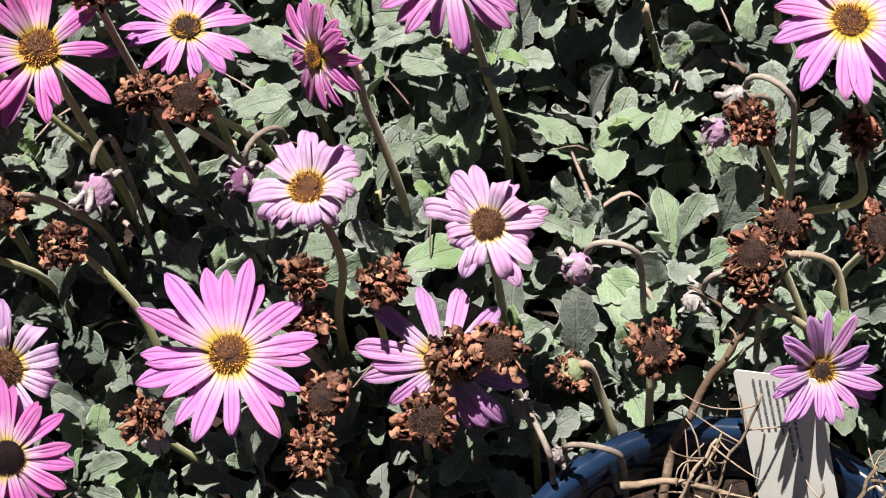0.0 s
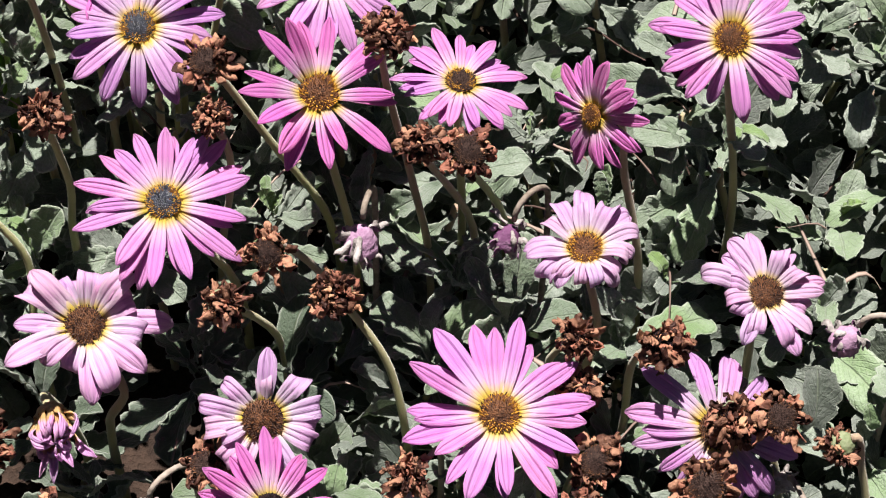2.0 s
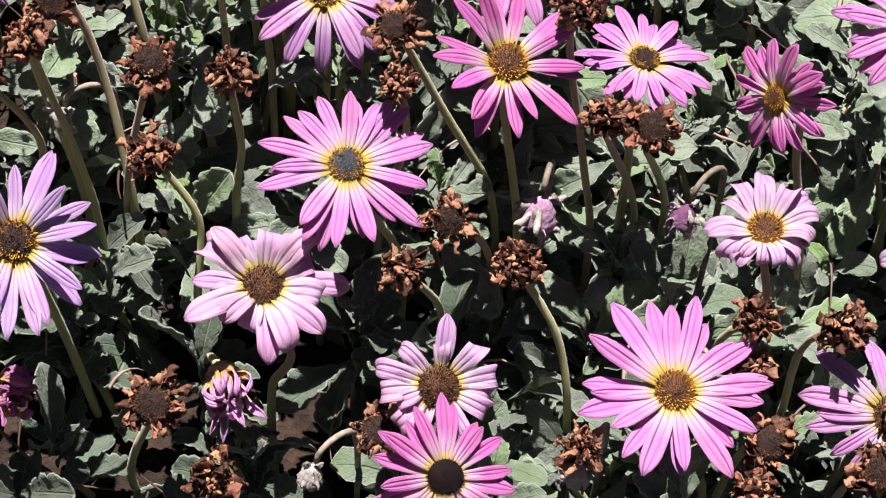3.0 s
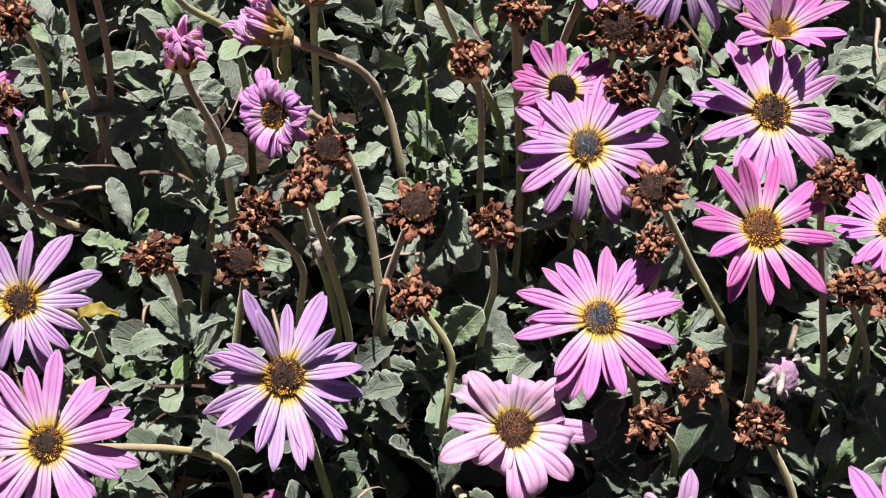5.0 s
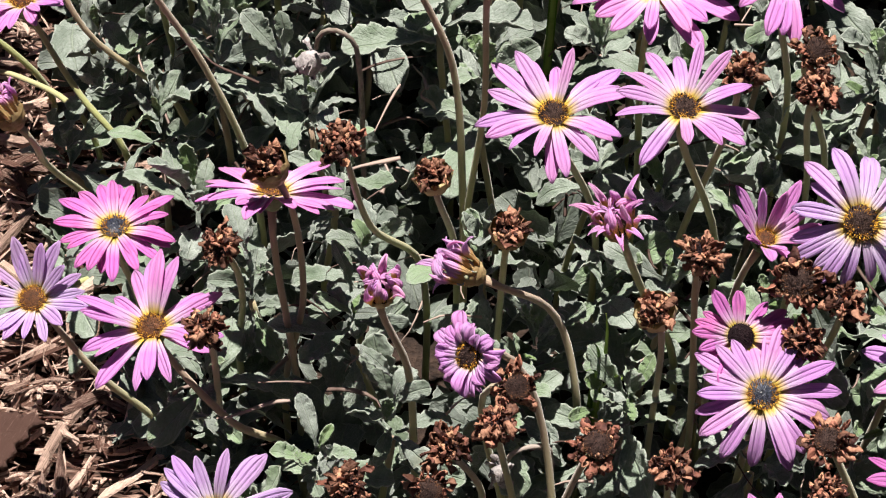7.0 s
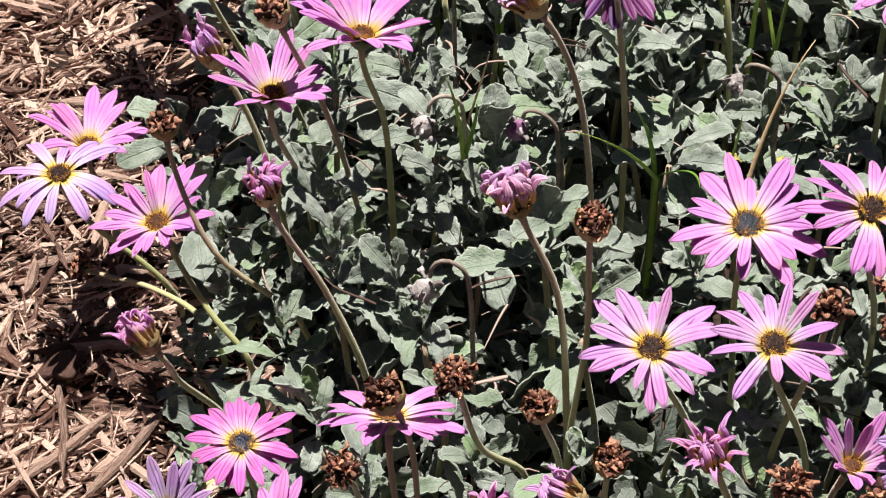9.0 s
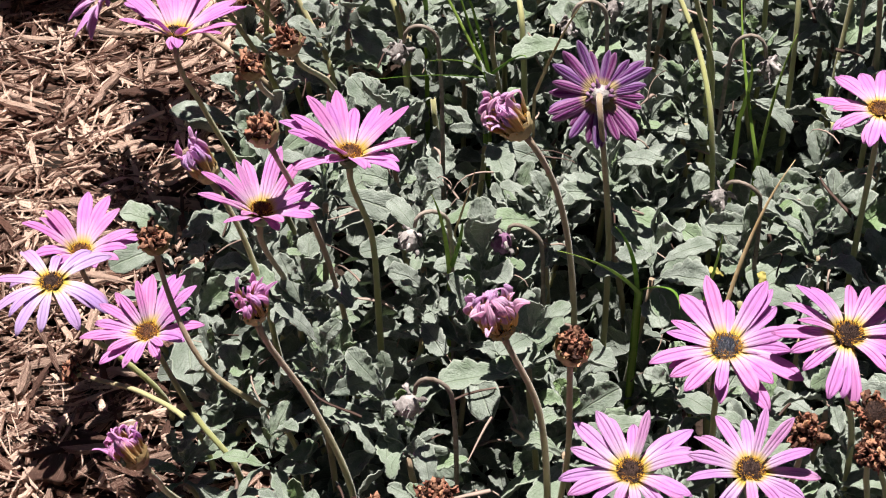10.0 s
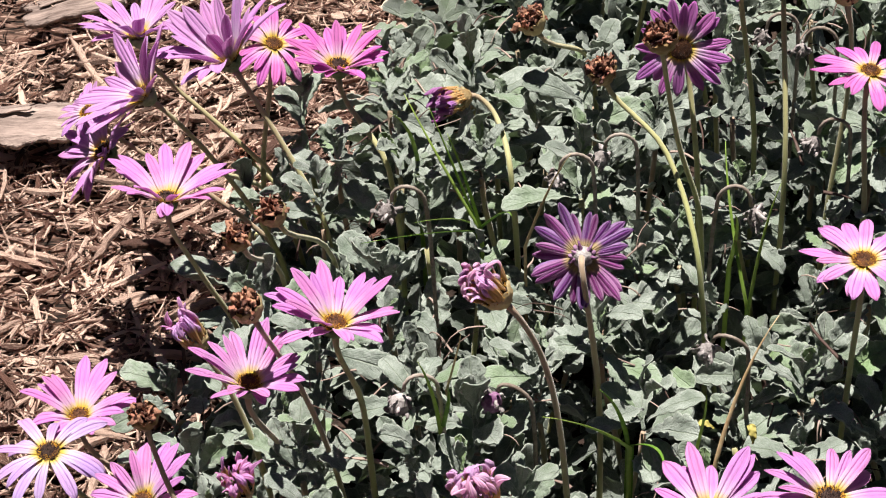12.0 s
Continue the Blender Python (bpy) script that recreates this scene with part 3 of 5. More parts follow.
def slab(x, y, z, w, h, thick, turn, label, mat=BARK, seed=1, lean=-6):
    ob = thing("bark_piece", x, y, z, label, "bark", "bark pieces in the mulch")
    m = pose(0, 0, 0, lean, -3, turn)
    ob_part("plate", slab_mesh("plate", w, h, thick, mat, seed), ob, m)
    if w > 0.08:
        ob_part("flake", slab_mesh("flake", w * 0.36, h * 0.22, thick * 0.08, mat, seed + 1, 24, 10, 0.0012), ob, m @ pose(-w * 0.20, h * 0.10, thick * 0.92, -10, 0, 8))
    return ob


# ---- leaf plants ----


def leaf_profile(teeth, phase, narrow, lobe=0.20):
    """Half-width along a leaf: a slim stalk, a broad blade with rounded lobes, a blunt tip."""
    def f(v):
        w = 0.15 + 0.85 * np.sin(np.pi * np.clip((v - 0.17) / 0.99, 0, 1) ** narrow) ** 0.8
        w = np.where(v < 0.19, 0.15, w)
        saw = (teeth * v + phase) % 1.0
        w *= 1.0 - lobe + 1.5 * lobe * np.where(saw < 0.62, np.sin(saw / 0.62 * np.pi / 2), np.cos((saw - 0.62) / 0.38 * np.pi / 2))
        return w * np.sqrt(np.clip(1 - np.clip((v - 0.86) / 0.142, 0, 1) ** 2, 0.01, 1))
    return f


def leaf_shapes(name, mats, count, lo, hi, seed):
    rnd = random.Random(seed)
    made = []
    for i in range(count):
        length = lo + (hi - lo) * i / (count - 1)
        width = length * rnd.uniform(0.28, 0.45)
        a0, a1, kink = rnd.uniform(0.1, 0.5), rnd.uniform(-1.5, -0.2), rnd.uniform(-0.4, 0.4)
        teeth, phase = rnd.choice((4, 5, 6, 6, 7)), rnd.uniform(0, 1)
        pts = ribbon(length, width, lambda v: a0 + a1 * v + kink * np.sin(5 * v), leaf_profile(teeth, phase, rnd.uniform(0.95, 1.3), rnd.uniform(0.09, 0.23)),
                     rnd, 24, 7, rnd.uniform(0.05, 0.55), rnd.uniform(0.10, 0.38), rnd.uniform(-0.6, 0.6), 0.002)
        fold, ripple = rnd.uniform(0.0, 0.45), rnd.uniform(0.0004, 0.0013)
        for r in range(pts.shape[0]):
            v = r / (pts.shape[0] - 1)
            for c in range(pts.shape[1]):
                u = c / 3.0 - 1.0
                q = Vector(pts[r, c]) * 110.0 + Vector((i * 9.0, 0, 0))
                side = 0.0 if u < 0 else 1.7
                pts[r, c, 2] += 0.0017 * noise.noise(q) + 0.0009 * noise.noise(q * 2.7)
                pts[r, c, 2] += fold * abs(u) * width * 0.22 * math.sin(math.pi * v) + ripple * u * u * math.sin(6.283 * (teeth * v + phase) + side) * min(v * 3, 1)
        made.append(blade_shell(name, pts, 0.0007, mats))
    return made


LEAVES = leaf_shapes("leaf", [LEAF, LEAF_UNDER], 18, 0.026, 0.048, 3)
YOUNG = leaf_shapes("leaf", [LEAF_YOUNG, LEAF_YOUNG], 5, 0.020, 0.036, 4)
YELLOW = leaf_shapes("leaf", [LEAF_YELLOW, LEAF_YELLOW], 2, 0.024, 0.032, 9)


def leaf_plant(x, y, top, rnd, size=1.0, count=13, fresh=0.05):
    """A rosette of lobed leaves on a short stalk."""
    p = thing("daisy_plant", x, y, 0, "low daisy plant with grey-green felted lobed leaves", "plant", "plants of the flower bed")
    lean = Vector((rnd.uniform(-0.02, 0.02), rnd.uniform(-0.02, 0.02), 0))
    crown = Vector((0, 0, top)) + lean
    ob_part("stalk", tube_mesh("stalk", bezier(Vector((0, 0, -0.01)), Vector((0, 0, top * 0.4)), crown - Vector((0, 0, top * 0.4)), crown - Vector((0, 0, 0.038)), 6), [0.0020] * 6, STEM, 6), p)
    spin = rnd.uniform(0, 6.28)
    lush = 0.15 + 0.85 * min(max((x + 0.10) / 0.15, 0.0), 1.0)
    lush = max(lush, 0.5 * min(max((0.5 - y) / 0.15, 0.0), 1.0))
    # Front patch: shade put into the leaf colour by less felt and green.
    shade_patch = y < 0.10 and -0.46 < x < -0.20
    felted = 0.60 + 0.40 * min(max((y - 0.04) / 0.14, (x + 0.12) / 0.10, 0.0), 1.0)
    for i in range(count):
        f = i / (count - 1)
        yaw = spin + i * 2.39996 + rnd.uniform(-0.3, 0.3)
        up = -0.34 + 1.55 * f ** 1.1 + rnd.uniform(-0.4, 0.4) + 0.30 * min(max((y - 0.3) / 0.2, 0.0), 1.0)
        at = crown + Vector((0, 0, -0.045 + 0.045 * f + rnd.uniform(-0.012, 0.012)))
        if at.z < 0.004:
            at.z = 0.004
        young = f > 0.75 and rnd.random() < fresh * 4 and not shade_patch
        mesh = rnd.choice(YOUNG) if young else rnd.choice(LEAVES)
        s = size * float(np.interp(y, (0.10, 0.20, 0.32, 0.48), (1.0, 0.92, 0.92, 1.08))) * (1.05 - 0.35 * f) * rnd.uniform(0.8, 1.15)
        m = Matrix.Translation(at) @ Matrix.Rotation(yaw, 4, "Z") @ Matrix.Rotation(up, 4, "X") @ Matrix.Rotation(rnd.uniform(-0.7, 0.7), 4, "Y") @ Matrix.Scale(s, 4)
        green = min(1.0, rnd.random() ** 5 + lush * rnd.random()) * (0.2 if shade_patch else 1.0)
        ob_part("leaf", mesh, p, m, colour=(green, green, (rnd.uniform(0.0, 0.28) if shade_patch else (1.0 - 0.4 * green) * felted)))
    return p


def plant_bed():
    rnd = random.Random(11)
    spots = []
    for _ in range(9000):
        y = rnd.uniform(-0.15, 1.16)
        x = rnd.uniform(bed_edge(y) + 0.005, float(np.interp(y, (0.14, 0.42), (0.25, -0.06))))
        if (Vector((x, y)) - POT.xy).length < POT_R + 0.034:
            continue
        gap = 0.0380 if y < 0.80 else 0.058
        if noise.noise(Vector((x * 11, y * 11, 4.0))) < (-0.22 if y > 0.25 else -0.45):
            continue
        if y < 0.10 and -0.44 < x < -0.24 and rnd.random() < 0.6:
            continue
        if all((x - a) ** 2 + (y - b) ** 2 > gap * gap for a, b in spots):
            spots.append((x, y))
    for x, y in spots:
        leaf_plant(x, y, canopy(x, y) * (rnd.uniform(0.60, 1.0) if y < 0.12 else rnd.uniform(0.75, 1.12) if y < 0.36 else rnd.uniform(0.58, 1.12)), rnd, rnd.uniform(0.85, 1.15), rnd.randint(11, 14), 0.11 if 0.10 < y < 0.38 else 0.05)


plant_bed()


def low_foliage():
    """The dense lower leaves of the bed, past counting."""
    rnd = random.Random(31)
    kinds = []
    for i in range(10):
        length = rnd.uniform(0.024, 0.044)
        a0, a1 = rnd.uniform(0.0, 0.5), rnd.uniform(-1.3, -0.2)
        kinds.append(ribbon(length, length * rnd.uniform(0.34, 0.5), lambda v: a0 + a1 * v, leaf_profile(5, rnd.uniform(0, 1), 1.1), rnd, 15, 5, 0.4, 0.35, 0.3, 0.002))
    verts, faces, uvs = [], [], []
    count = 0
    rows, cols = 15, 5
    grid = np.stack(np.meshgrid(np.linspace(0, 1, cols), np.linspace(0, 1, rows)), -1).reshape(-1, 2)
    quads = [(r * cols + c, r * cols + c + 1, r * cols + cols + c + 1, r * cols + cols + c) for r in range(rows - 1) for c in range(cols - 1)]
    while count < 11500:
        y = rnd.uniform(-0.15, 1.14) if count < 7500 else rnd.gauss(0.7, 0.50)
        x = rnd.uniform(bed_edge(y) + 0.005, float(np.interp(y, (0.14, 0.42), (0.25, -0.06))))
        if count >= 7500:
            x = float(np.interp(y, (0.14, 0.42), (0.22, -0.09))) + abs(rnd.gauss(0, 0.32))
            if y > 1.14:
                x = rnd.uniform(bed_edge(min(y, 1.4)), 0.3)
        if (Vector((x, y)) - POT.xy).length < POT_R + 0.012:
            continue
        if count < 7500 and y > 0.25 and noise.noise(Vector((x * 11, y * 11, 4.0))) < -0.22 or (y < 0.10 and -0.44 < x < -0.24):
            count += 1
            continue
        z = max(canopy(x, y) * rnd.uniform(0.06, 0.62 if y < 0.3 else 0.36) - 0.010, 0.004)
        e = Euler((rnd.uniform(-0.3, 1.2), rnd.uniform(-0.8, 0.8), rnd.uniform(0, 6.28))).to_matrix()
        m = np.array(e) * rnd.uniform(0.75, 1.15)
        pts = rnd.choice(kinds).reshape(-1, 3) @ m.T + np.array((x, y, z))
        k = len(verts)
        verts += pts.tolist()
        uvs.append(grid)
        faces += [tuple(k + q for q in f) for f in quads]
        count += 1
    ob = new("low_foliage", make_mesh("low_foliage", verts, faces, [LEAF_LOW_SHADE], None, np.concatenate(uvs)))
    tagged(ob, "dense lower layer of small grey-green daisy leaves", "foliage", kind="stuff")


low_foliage()

# ---- flowers ----
PINK, LILAC, MAGENTA, PALE, PURPLE = (0.80, 0.34, 0.70), (0.75, 0.39, 0.73), (0.78, 0.22, 0.59), (0.80, 0.52, 0.74), (0.45, 0.07, 0.38)
MAUVE, PLUM = (0.70, 0.48, 0.80), (0.55, 0.17, 0.50)
CORES = {"gold": (DISC_BROWN, POLLEN, 0.55, 0.66), "dark": (DISC_ASH, POLLEN, 0.56, 0.55), "blue": (DISC_BLUE, POLLEN, 0.55, 0.72), "brown": (DISC_BROWN, DISC_ASH, 0.3, 0.5), "black": (DISC_DARK, DISC_DARK, 0.9, 0.5)}
NARROW = {"raised": 0.185, "loose": 0.182, "cup": 0.185, "droop": 0.195}
WORDS = {"raised": "%s daisy with bowl-like raised petals and %s centre", "open": "open %s daisy with flat petals and %s centre", "loose": "%s daisy with loose raised petals and %s centre", "cup": "half-open cupped %s daisy with %s centre",
         "droop": "%s daisy with drooping petals and %s centre", "curl": "fading %s daisy with curled-under petals and %s centre"}
TINT_WORDS = {PINK: "pink", LILAC: "lilac", MAGENTA: "magenta", PALE: "pale pink", PURPLE: "purple", MAUVE: "pale lilac", PLUM: "plum"}
CORE_WORDS = {"gold": "golden brown", "dark": "dark yellow-ringed", "blue": "blue-black", "brown": "brown", "black": "black"}


def daisy(style, x, y, z, n, r, core="gold", tint=PINK, base=None, count=20, disc=0.25, gaps=0.0, foot=None, bend=None):
    """An open daisy: petals, disc, calyx and stem. n: the way it faces; r: its radius; base: where its stem starts, beside the head."""
    rnd = random.Random(int(x * 9100) * 31 + int(y * 7700))
    head = Vector((x, y, z))
    b = root_of(head, n, base, foot, rnd, 0.045)
    f = thing("daisy_flower", b.x, b.y, b.z, WORDS[style] % (TINT_WORDS[tint], CORE_WORDS[core]), "flower", "daisies in the bed")
    m = Matrix.Translation(-b) @ facing(head, n, rnd.uniform(0, 6.28))
    rd = r * disc * 0.78
    count = round(count * (1.04 if style == "open" else 1.2 if style == "curl" else 1.26))
    shapes = petal_set(style, round(r - rd * 0.72, 3), round(r * (0.28 if style == "curl" else NARROW[style] if style != "open" else 0.20 if tint == PURPLE else 0.225 if count < 22 else 0.195), 4), round(rd * 0.72, 4), [PETAL, PETAL_UNDER], "petal")
    for i in range(count):
        if rnd.random() < gaps:
            continue
        a = 2 * math.pi * (i + rnd.uniform(-0.40, 0.40)) / count
        layer = (i % 2) * 0.0007
        t = Matrix.Rotation(a, 4, "Z") @ Matrix.Translation((0, 0, -layer)) @ Matrix.Rotation(rnd.uniform(-0.13, 0.13) - (i % 2) * 0.05, 4, "X") @ Matrix.Rotation(rnd.uniform(-0.12, 0.12), 4, "Z") @ Matrix.Scale(rnd.uniform(0.80, 1.09), 4)
        c = [min(1, q * rnd.uniform(0.93, 1.07)) for q in tint]
        if tint == PURPLE and rnd.random() < 0.5:
            c = [c[0] * 0.72, c[1] * 1.2, c[2] * 1.15]
        ob_part("petal", rnd.choice(shapes), f, m @ t, colour=c)
    inner, outer, start, share = CORES[core]
    ob_part("disc", disc_mesh(round(rd, 3), inner, outer, 3, start, share), f, m @ Matrix.Translation((0, 0, 0.0012)))
    ob_part("calyx", calyx_mesh(round(rd * 0.95, 3), 0.008, FELT if tint == PURPLE else CALYX), f, m @ Matrix.Translation((0, 0, -0.0015)))
    if tint == PURPLE:
        scales = petal_set("dry_flat", 0.012, 0.0026, 0.003, [FELT, FELT_PURPLE], "bract")
        for i in range(14):
            t = Matrix.Rotation(2 * math.pi * i / 14, 4, "Z") @ Matrix.Translation((0, 0, -0.003 - 0.003 * (i % 2))) @ Matrix.Rotation(rnd.uniform(-0.5, 0.1), 4, "X")
            ob_part("bract", rnd.choice(scales), f, m @ t)
    stem_for(f, b, head, n, 0.008, 0.0019, rnd, foot=foot, bend=bend)
    return f


def wilted(x, y, z, n, r=0.016, tint=PINK, base=None, count=32, pale=True, foot=None, bend=None):
    """A closed, wilting daisy: curled petals on a swollen calyx."""
    rnd = random.Random(int(x * 9100) * 17 + int(y * 7700))
    head = Vector((x, y, z))
    b = root_of(head, n, base, foot, rnd, 0.04)
    f = thing("wilted_daisy", b.x, b.y, b.z, "wilting %s daisy with shrivelled curled petals" % TINT_WORDS[tint], "flower", "wilting daisies in the bed")
    m = Matrix.Translation(-b) @ facing(head, n, rnd.uniform(0, 6.28))
    shapes = petal_set("wilt", r * 1.50, r * 0.20, r * 0.50, [PETAL_WILT, PETAL_WILT], "petal")
    for i in range(count):
        a = 2 * math.pi * (i + rnd.uniform(-0.3, 0.3)) / count
        t = Matrix.Rotation(a, 4, "Z") @ Matrix.Rotation(rnd.uniform(-0.22, 0.32), 4, "X") @ Matrix.Scale(rnd.uniform(0.62, 1.12), 4)
        ob_part("petal", rnd.choice(shapes), f, m @ t, colour=[min(1, q * rnd.uniform(0.85, 1.1) * 0.75 + w * (0.34 if pale else 0.10)) for q, w in zip(tint, (1.0, 0.72, 0.85))])
    ob_part("disc", disc_mesh(round(r * 0.5, 3), DISC_DARK, POLLEN, 3, 0.5, 0.8), f, m)
    ob_part("calyx", calyx_mesh(round(r * 0.52, 4), round(r * 0.72, 4), CALYX_PALE), f, m @ Matrix.Translation((0, 0, r * 0.04)))
    scales = petal_set("dry_flat", r * 0.62, r * 0.24, r * 0.40, [FELT, CALYX], "bract")
    for i in range(11):
        t = Matrix.Rotation(2 * math.pi * (i + rnd.uniform(-0.2, 0.2)) / 11, 4, "Z") @ Matrix.Translation((0, 0, -r * (0.15 + 0.25 * (i % 2)))) @ Matrix.Rotation(rnd.uniform(0.2, 0.9), 4, "X")
        ob_part("bract", rnd.choice(scales), f, m @ t)
    stem_for(f, b, head, n, r * 0.65, 0.0019, rnd, foot=foot, bend=bend)
    return f


def crumple_mesh(kind, r, tan, seed):
    """The shrivelled inner petals of a spent head: many small curled strips, one mesh."""
    key = ("crumple", kind, r, tan, seed)
    if key in CACHE:
        return CACHE[key]
    rnd = random.Random(900 + seed)
    strips = petals("crumple", r * 0.62, r * 0.20, 0.0, 6)
    rows, cols = strips[0].shape[:2]
    quads = [(a * cols + c, a * cols + c + 1, (a + 1) * cols + c + 1, (a + 1) * cols + c) for a in range(rows - 1) for c in range(cols - 1)]
    verts, faces, slots = [], [], []
    count, low, high = {"ball": (64, 0.0, 0.88), "open": (44, 0.30, 0.70), "cup": (46, 0.0, 0.46)}[kind]
    for i in range(count):
        h = low + (high - low) * (i + rnd.random()) / count
        polar, yaw = math.acos(1 - 2 * h * 0.8), i * 2.39996 + rnd.uniform(-0.4, 0.4)
        d = Vector((math.sin(polar) * math.cos(yaw), math.sin(polar) * math.sin(yaw), math.cos(polar)))
        t = Matrix.Translation(d * r * rnd.uniform(0.42, 0.62) + Vector((0, 0, r * 0.25))) @ d.to_track_quat("Y", "Z").to_matrix().to_4x4()
        t = t @ Matrix.Rotation(rnd.uniform(0, 6.28), 4, "Y") @ Matrix.Rotation(rnd.uniform(-0.8, 0.3), 4, "X") @ Matrix.Scale(rnd.uniform(0.7, 1.25), 4)
        k = len(verts)
        verts += [tuple(t @ Vector(p)) for p in rnd.choice(strips).reshape(-1, 3)]
        faces += [tuple(k + q for q in f) for f in quads]
        slots += [1 if (rnd.random() < (0.6 if tan else 0.25)) else 0] * len(quads)
    CACHE[key] = make_mesh("crumpled_petals", verts, faces, [DRY_IN, DRY_IN_PALE], slots)
    return CACHE[key]


def dead_head(kind, x, y, z, n=(0, -0.4, 0.9), r=0.0115, base=None, tan=False, foot=None, bend=None):
    """A spent brown head: kind "ball" (curled shut), "open" (dark disc bare) or "cup" (straw calyx below)."""
    rnd = random.Random(int(x * 9100) * 13 + int(y * 7700))
    head = Vector((x, y, z))
    b = root_of(head, n, base, foot, rnd)
    words = {"ball": "dead brown daisy head curled into a ball", "open": "dead brown daisy head with bare dark disc", "cup": "dead brown daisy head in a straw-coloured calyx"}
    f = thing("dead_daisy_head", b.x, b.y, b.z, words[kind], "dead flower", "spent daisies in the bed")
    m = Matrix.Translation(-b) @ facing(head, n, rnd.uniform(0, 6.28))
    mats = [DRY_PALE, DRY] if tan else [DRY, DRY_PALE]
    shapes = petal_set("flake", r * (0.70 if kind == "open" else 0.74), r * 0.27, 0.0, mats, "dried_petal")
    top, count = {"ball": (0.05, 20), "open": (0.42, 18), "cup": (0.0, 14)}[kind]
    low = {"ball": 0.92, "open": 0.62, "cup": 0.42}[kind]
    for i in range(count):
        h = top + (low - top) * (i + 0.5) / count
        polar, yaw = math.acos(1 - 2 * h * 0.78), i * 2.39996 + rnd.uniform(-0.3, 0.3)
        d = Vector((math.sin(polar) * math.cos(yaw), math.sin(polar) * math.sin(yaw), math.cos(polar)))
        t = Matrix.Translation(d * r * (0.62 if kind == "open" else 0.46) + Vector((0, 0, r * 0.25))) @ d.to_track_quat("Y", "Z").to_matrix().to_4x4()
        t = t @ Matrix.Rotation(rnd.uniform(0, 6.28), 4, "Y") @ Matrix.Rotation(rnd.uniform(-0.5, 0.2), 4, "X") @ Matrix.Scale(rnd.uniform(0.75, 1.2), 4)
        ob_part("dried_petal", rnd.choice(shapes), f, m @ t)
    ob_part("crumpled_petals", crumple_mesh(kind, round(r, 3), tan, rnd.randint(0, 3)), f, m @ Matrix.Rotation(rnd.uniform(0, 6.28), 4, "Z"))
    ob_part("disc", disc_mesh(round(r * (0.50 if kind == "open" else 0.5), 4), DISC_ASH if kind == "open" else DISC_DARK, DISC_BROWN, 5, 0.6, 0.5), f, m @ Matrix.Translation((0, 0, r * (0.62 if kind == "open" else 0.42))))
    deep = r * (1.0 if kind == "cup" else 0.6)
    ob_part("calyx", calyx_mesh(round(r * (0.74 if kind == "cup" else 0.55), 4), round(deep, 4), CALYX_PALE if kind == "cup" else CALYX), f, m @ Matrix.Translation((0, 0, r * (0.45 if kind == "cup" else 0.25))))
    stem_for(f, b, head, n, deep * (0.5 if kind == "cup" else 0.55), 0.00175, rnd, loose=0.032, foot=foot, bend=bend)
    return f


def bud(x, y, z, way=(1, 0), drop=0.03, r=0.0075, purple=False, base=None):
    """A nodding felted bud on a stem hooked over at its top. way: to which side the stem stands."""
    rnd = random.Random(int(x * 9100) * 11 + int(y * 7700))
    w = Vector((way[0], way[1], 0)).normalized()
    head = Vector((x, y, z))
    b = Vector((x + w.x * 0.028, y + w.y * 0.028, 0.0)) if base is None else Vector((x + base[0], y + base[1], 0.0))
    f = thing("daisy_bud", b.x, b.y, b.z, "nodding grey felted daisy bud on hooked stem", "bud", "nodding buds in the bed")
    n = (-w * 0.35 + Vector((0, 0, -1))).normalized()
    m = Matrix.Translation(-b) @ facing(head, n, rnd.uniform(0, 6.28))
    ob_part("bud_body", calyx_mesh(round(r * 0.60, 4), round(r * 0.95, 4), FELT_PURPLE if purple else FELT), f, m)
    shapes = petal_set("dry_flat", r * 1.02, r * 0.22, r * 0.30, [FELT_PURPLE, FELT] if purple else [FELT, FELT], "bract")
    for i in range(18):
        t = Matrix.Rotation(2 * math.pi * (i + rnd.uniform(-0.3, 0.3)) / 9, 4, "Z") @ Matrix.Translation((0, 0, -r * (0.0 + 0.35 * (i % 3)))) @ Matrix.Rotation(rnd.uniform(-0.9, 0.7), 4, "X") @ Matrix.Scale(rnd.uniform(0.7, 1.2), 4)
        ob_part("bract", rnd.choice(shapes), f, m @ t)
    top = head - n * r * 1.3
    pts = bezier(b, Vector((b.x, b.y, z * 0.7)), Vector((b.x, b.y, z + drop * 0.6)), Vector((b.x, b.y, z)) + Vector((0, 0, drop * 0.4)) - w * 0.004, 8)[:-1]
    pts += bezier(pts[-1] + Vector((0, 0, 0.002)), pts[-1] + Vector((0, 0, drop * 0.9)), top + Vector((0, 0, drop * 0.9)), top, 9)
    ob_part("stem", tube_mesh("stem", [p - b for p in pts], [0.0015 - 0.0003 * i / len(pts) for i in range(len(pts))], BUD_STEM), f)
    return f

# front of the bed, beside the pot
daisy("open", -0.130, 0.000, 0.125, (-0.05, -0.26, 0.97), 0.040, "gold", PINK, count=22, foot=(-0.112, -0.011, 0.068))
daisy("open", -0.255, 0.087, 0.166, (0.02, -0.30, 0.95), 0.035, "blue", PINK, count=24, disc=0.27, foot=(-0.230, 0.102, 0.085))
daisy("loose", -0.190, 0.112, 0.196, (0.05, -0.30, 0.95), 0.036, "gold", MAGENTA, count=13, disc=0.30, foot=(-0.177, 0.112, 0.087))
daisy("open", -0.132, 0.122, 0.184, (0.05, 0.0, 1.0), 0.026, "dark", PINK, count=26, disc=0.30, foot=(-0.128, 0.126, 0.090))
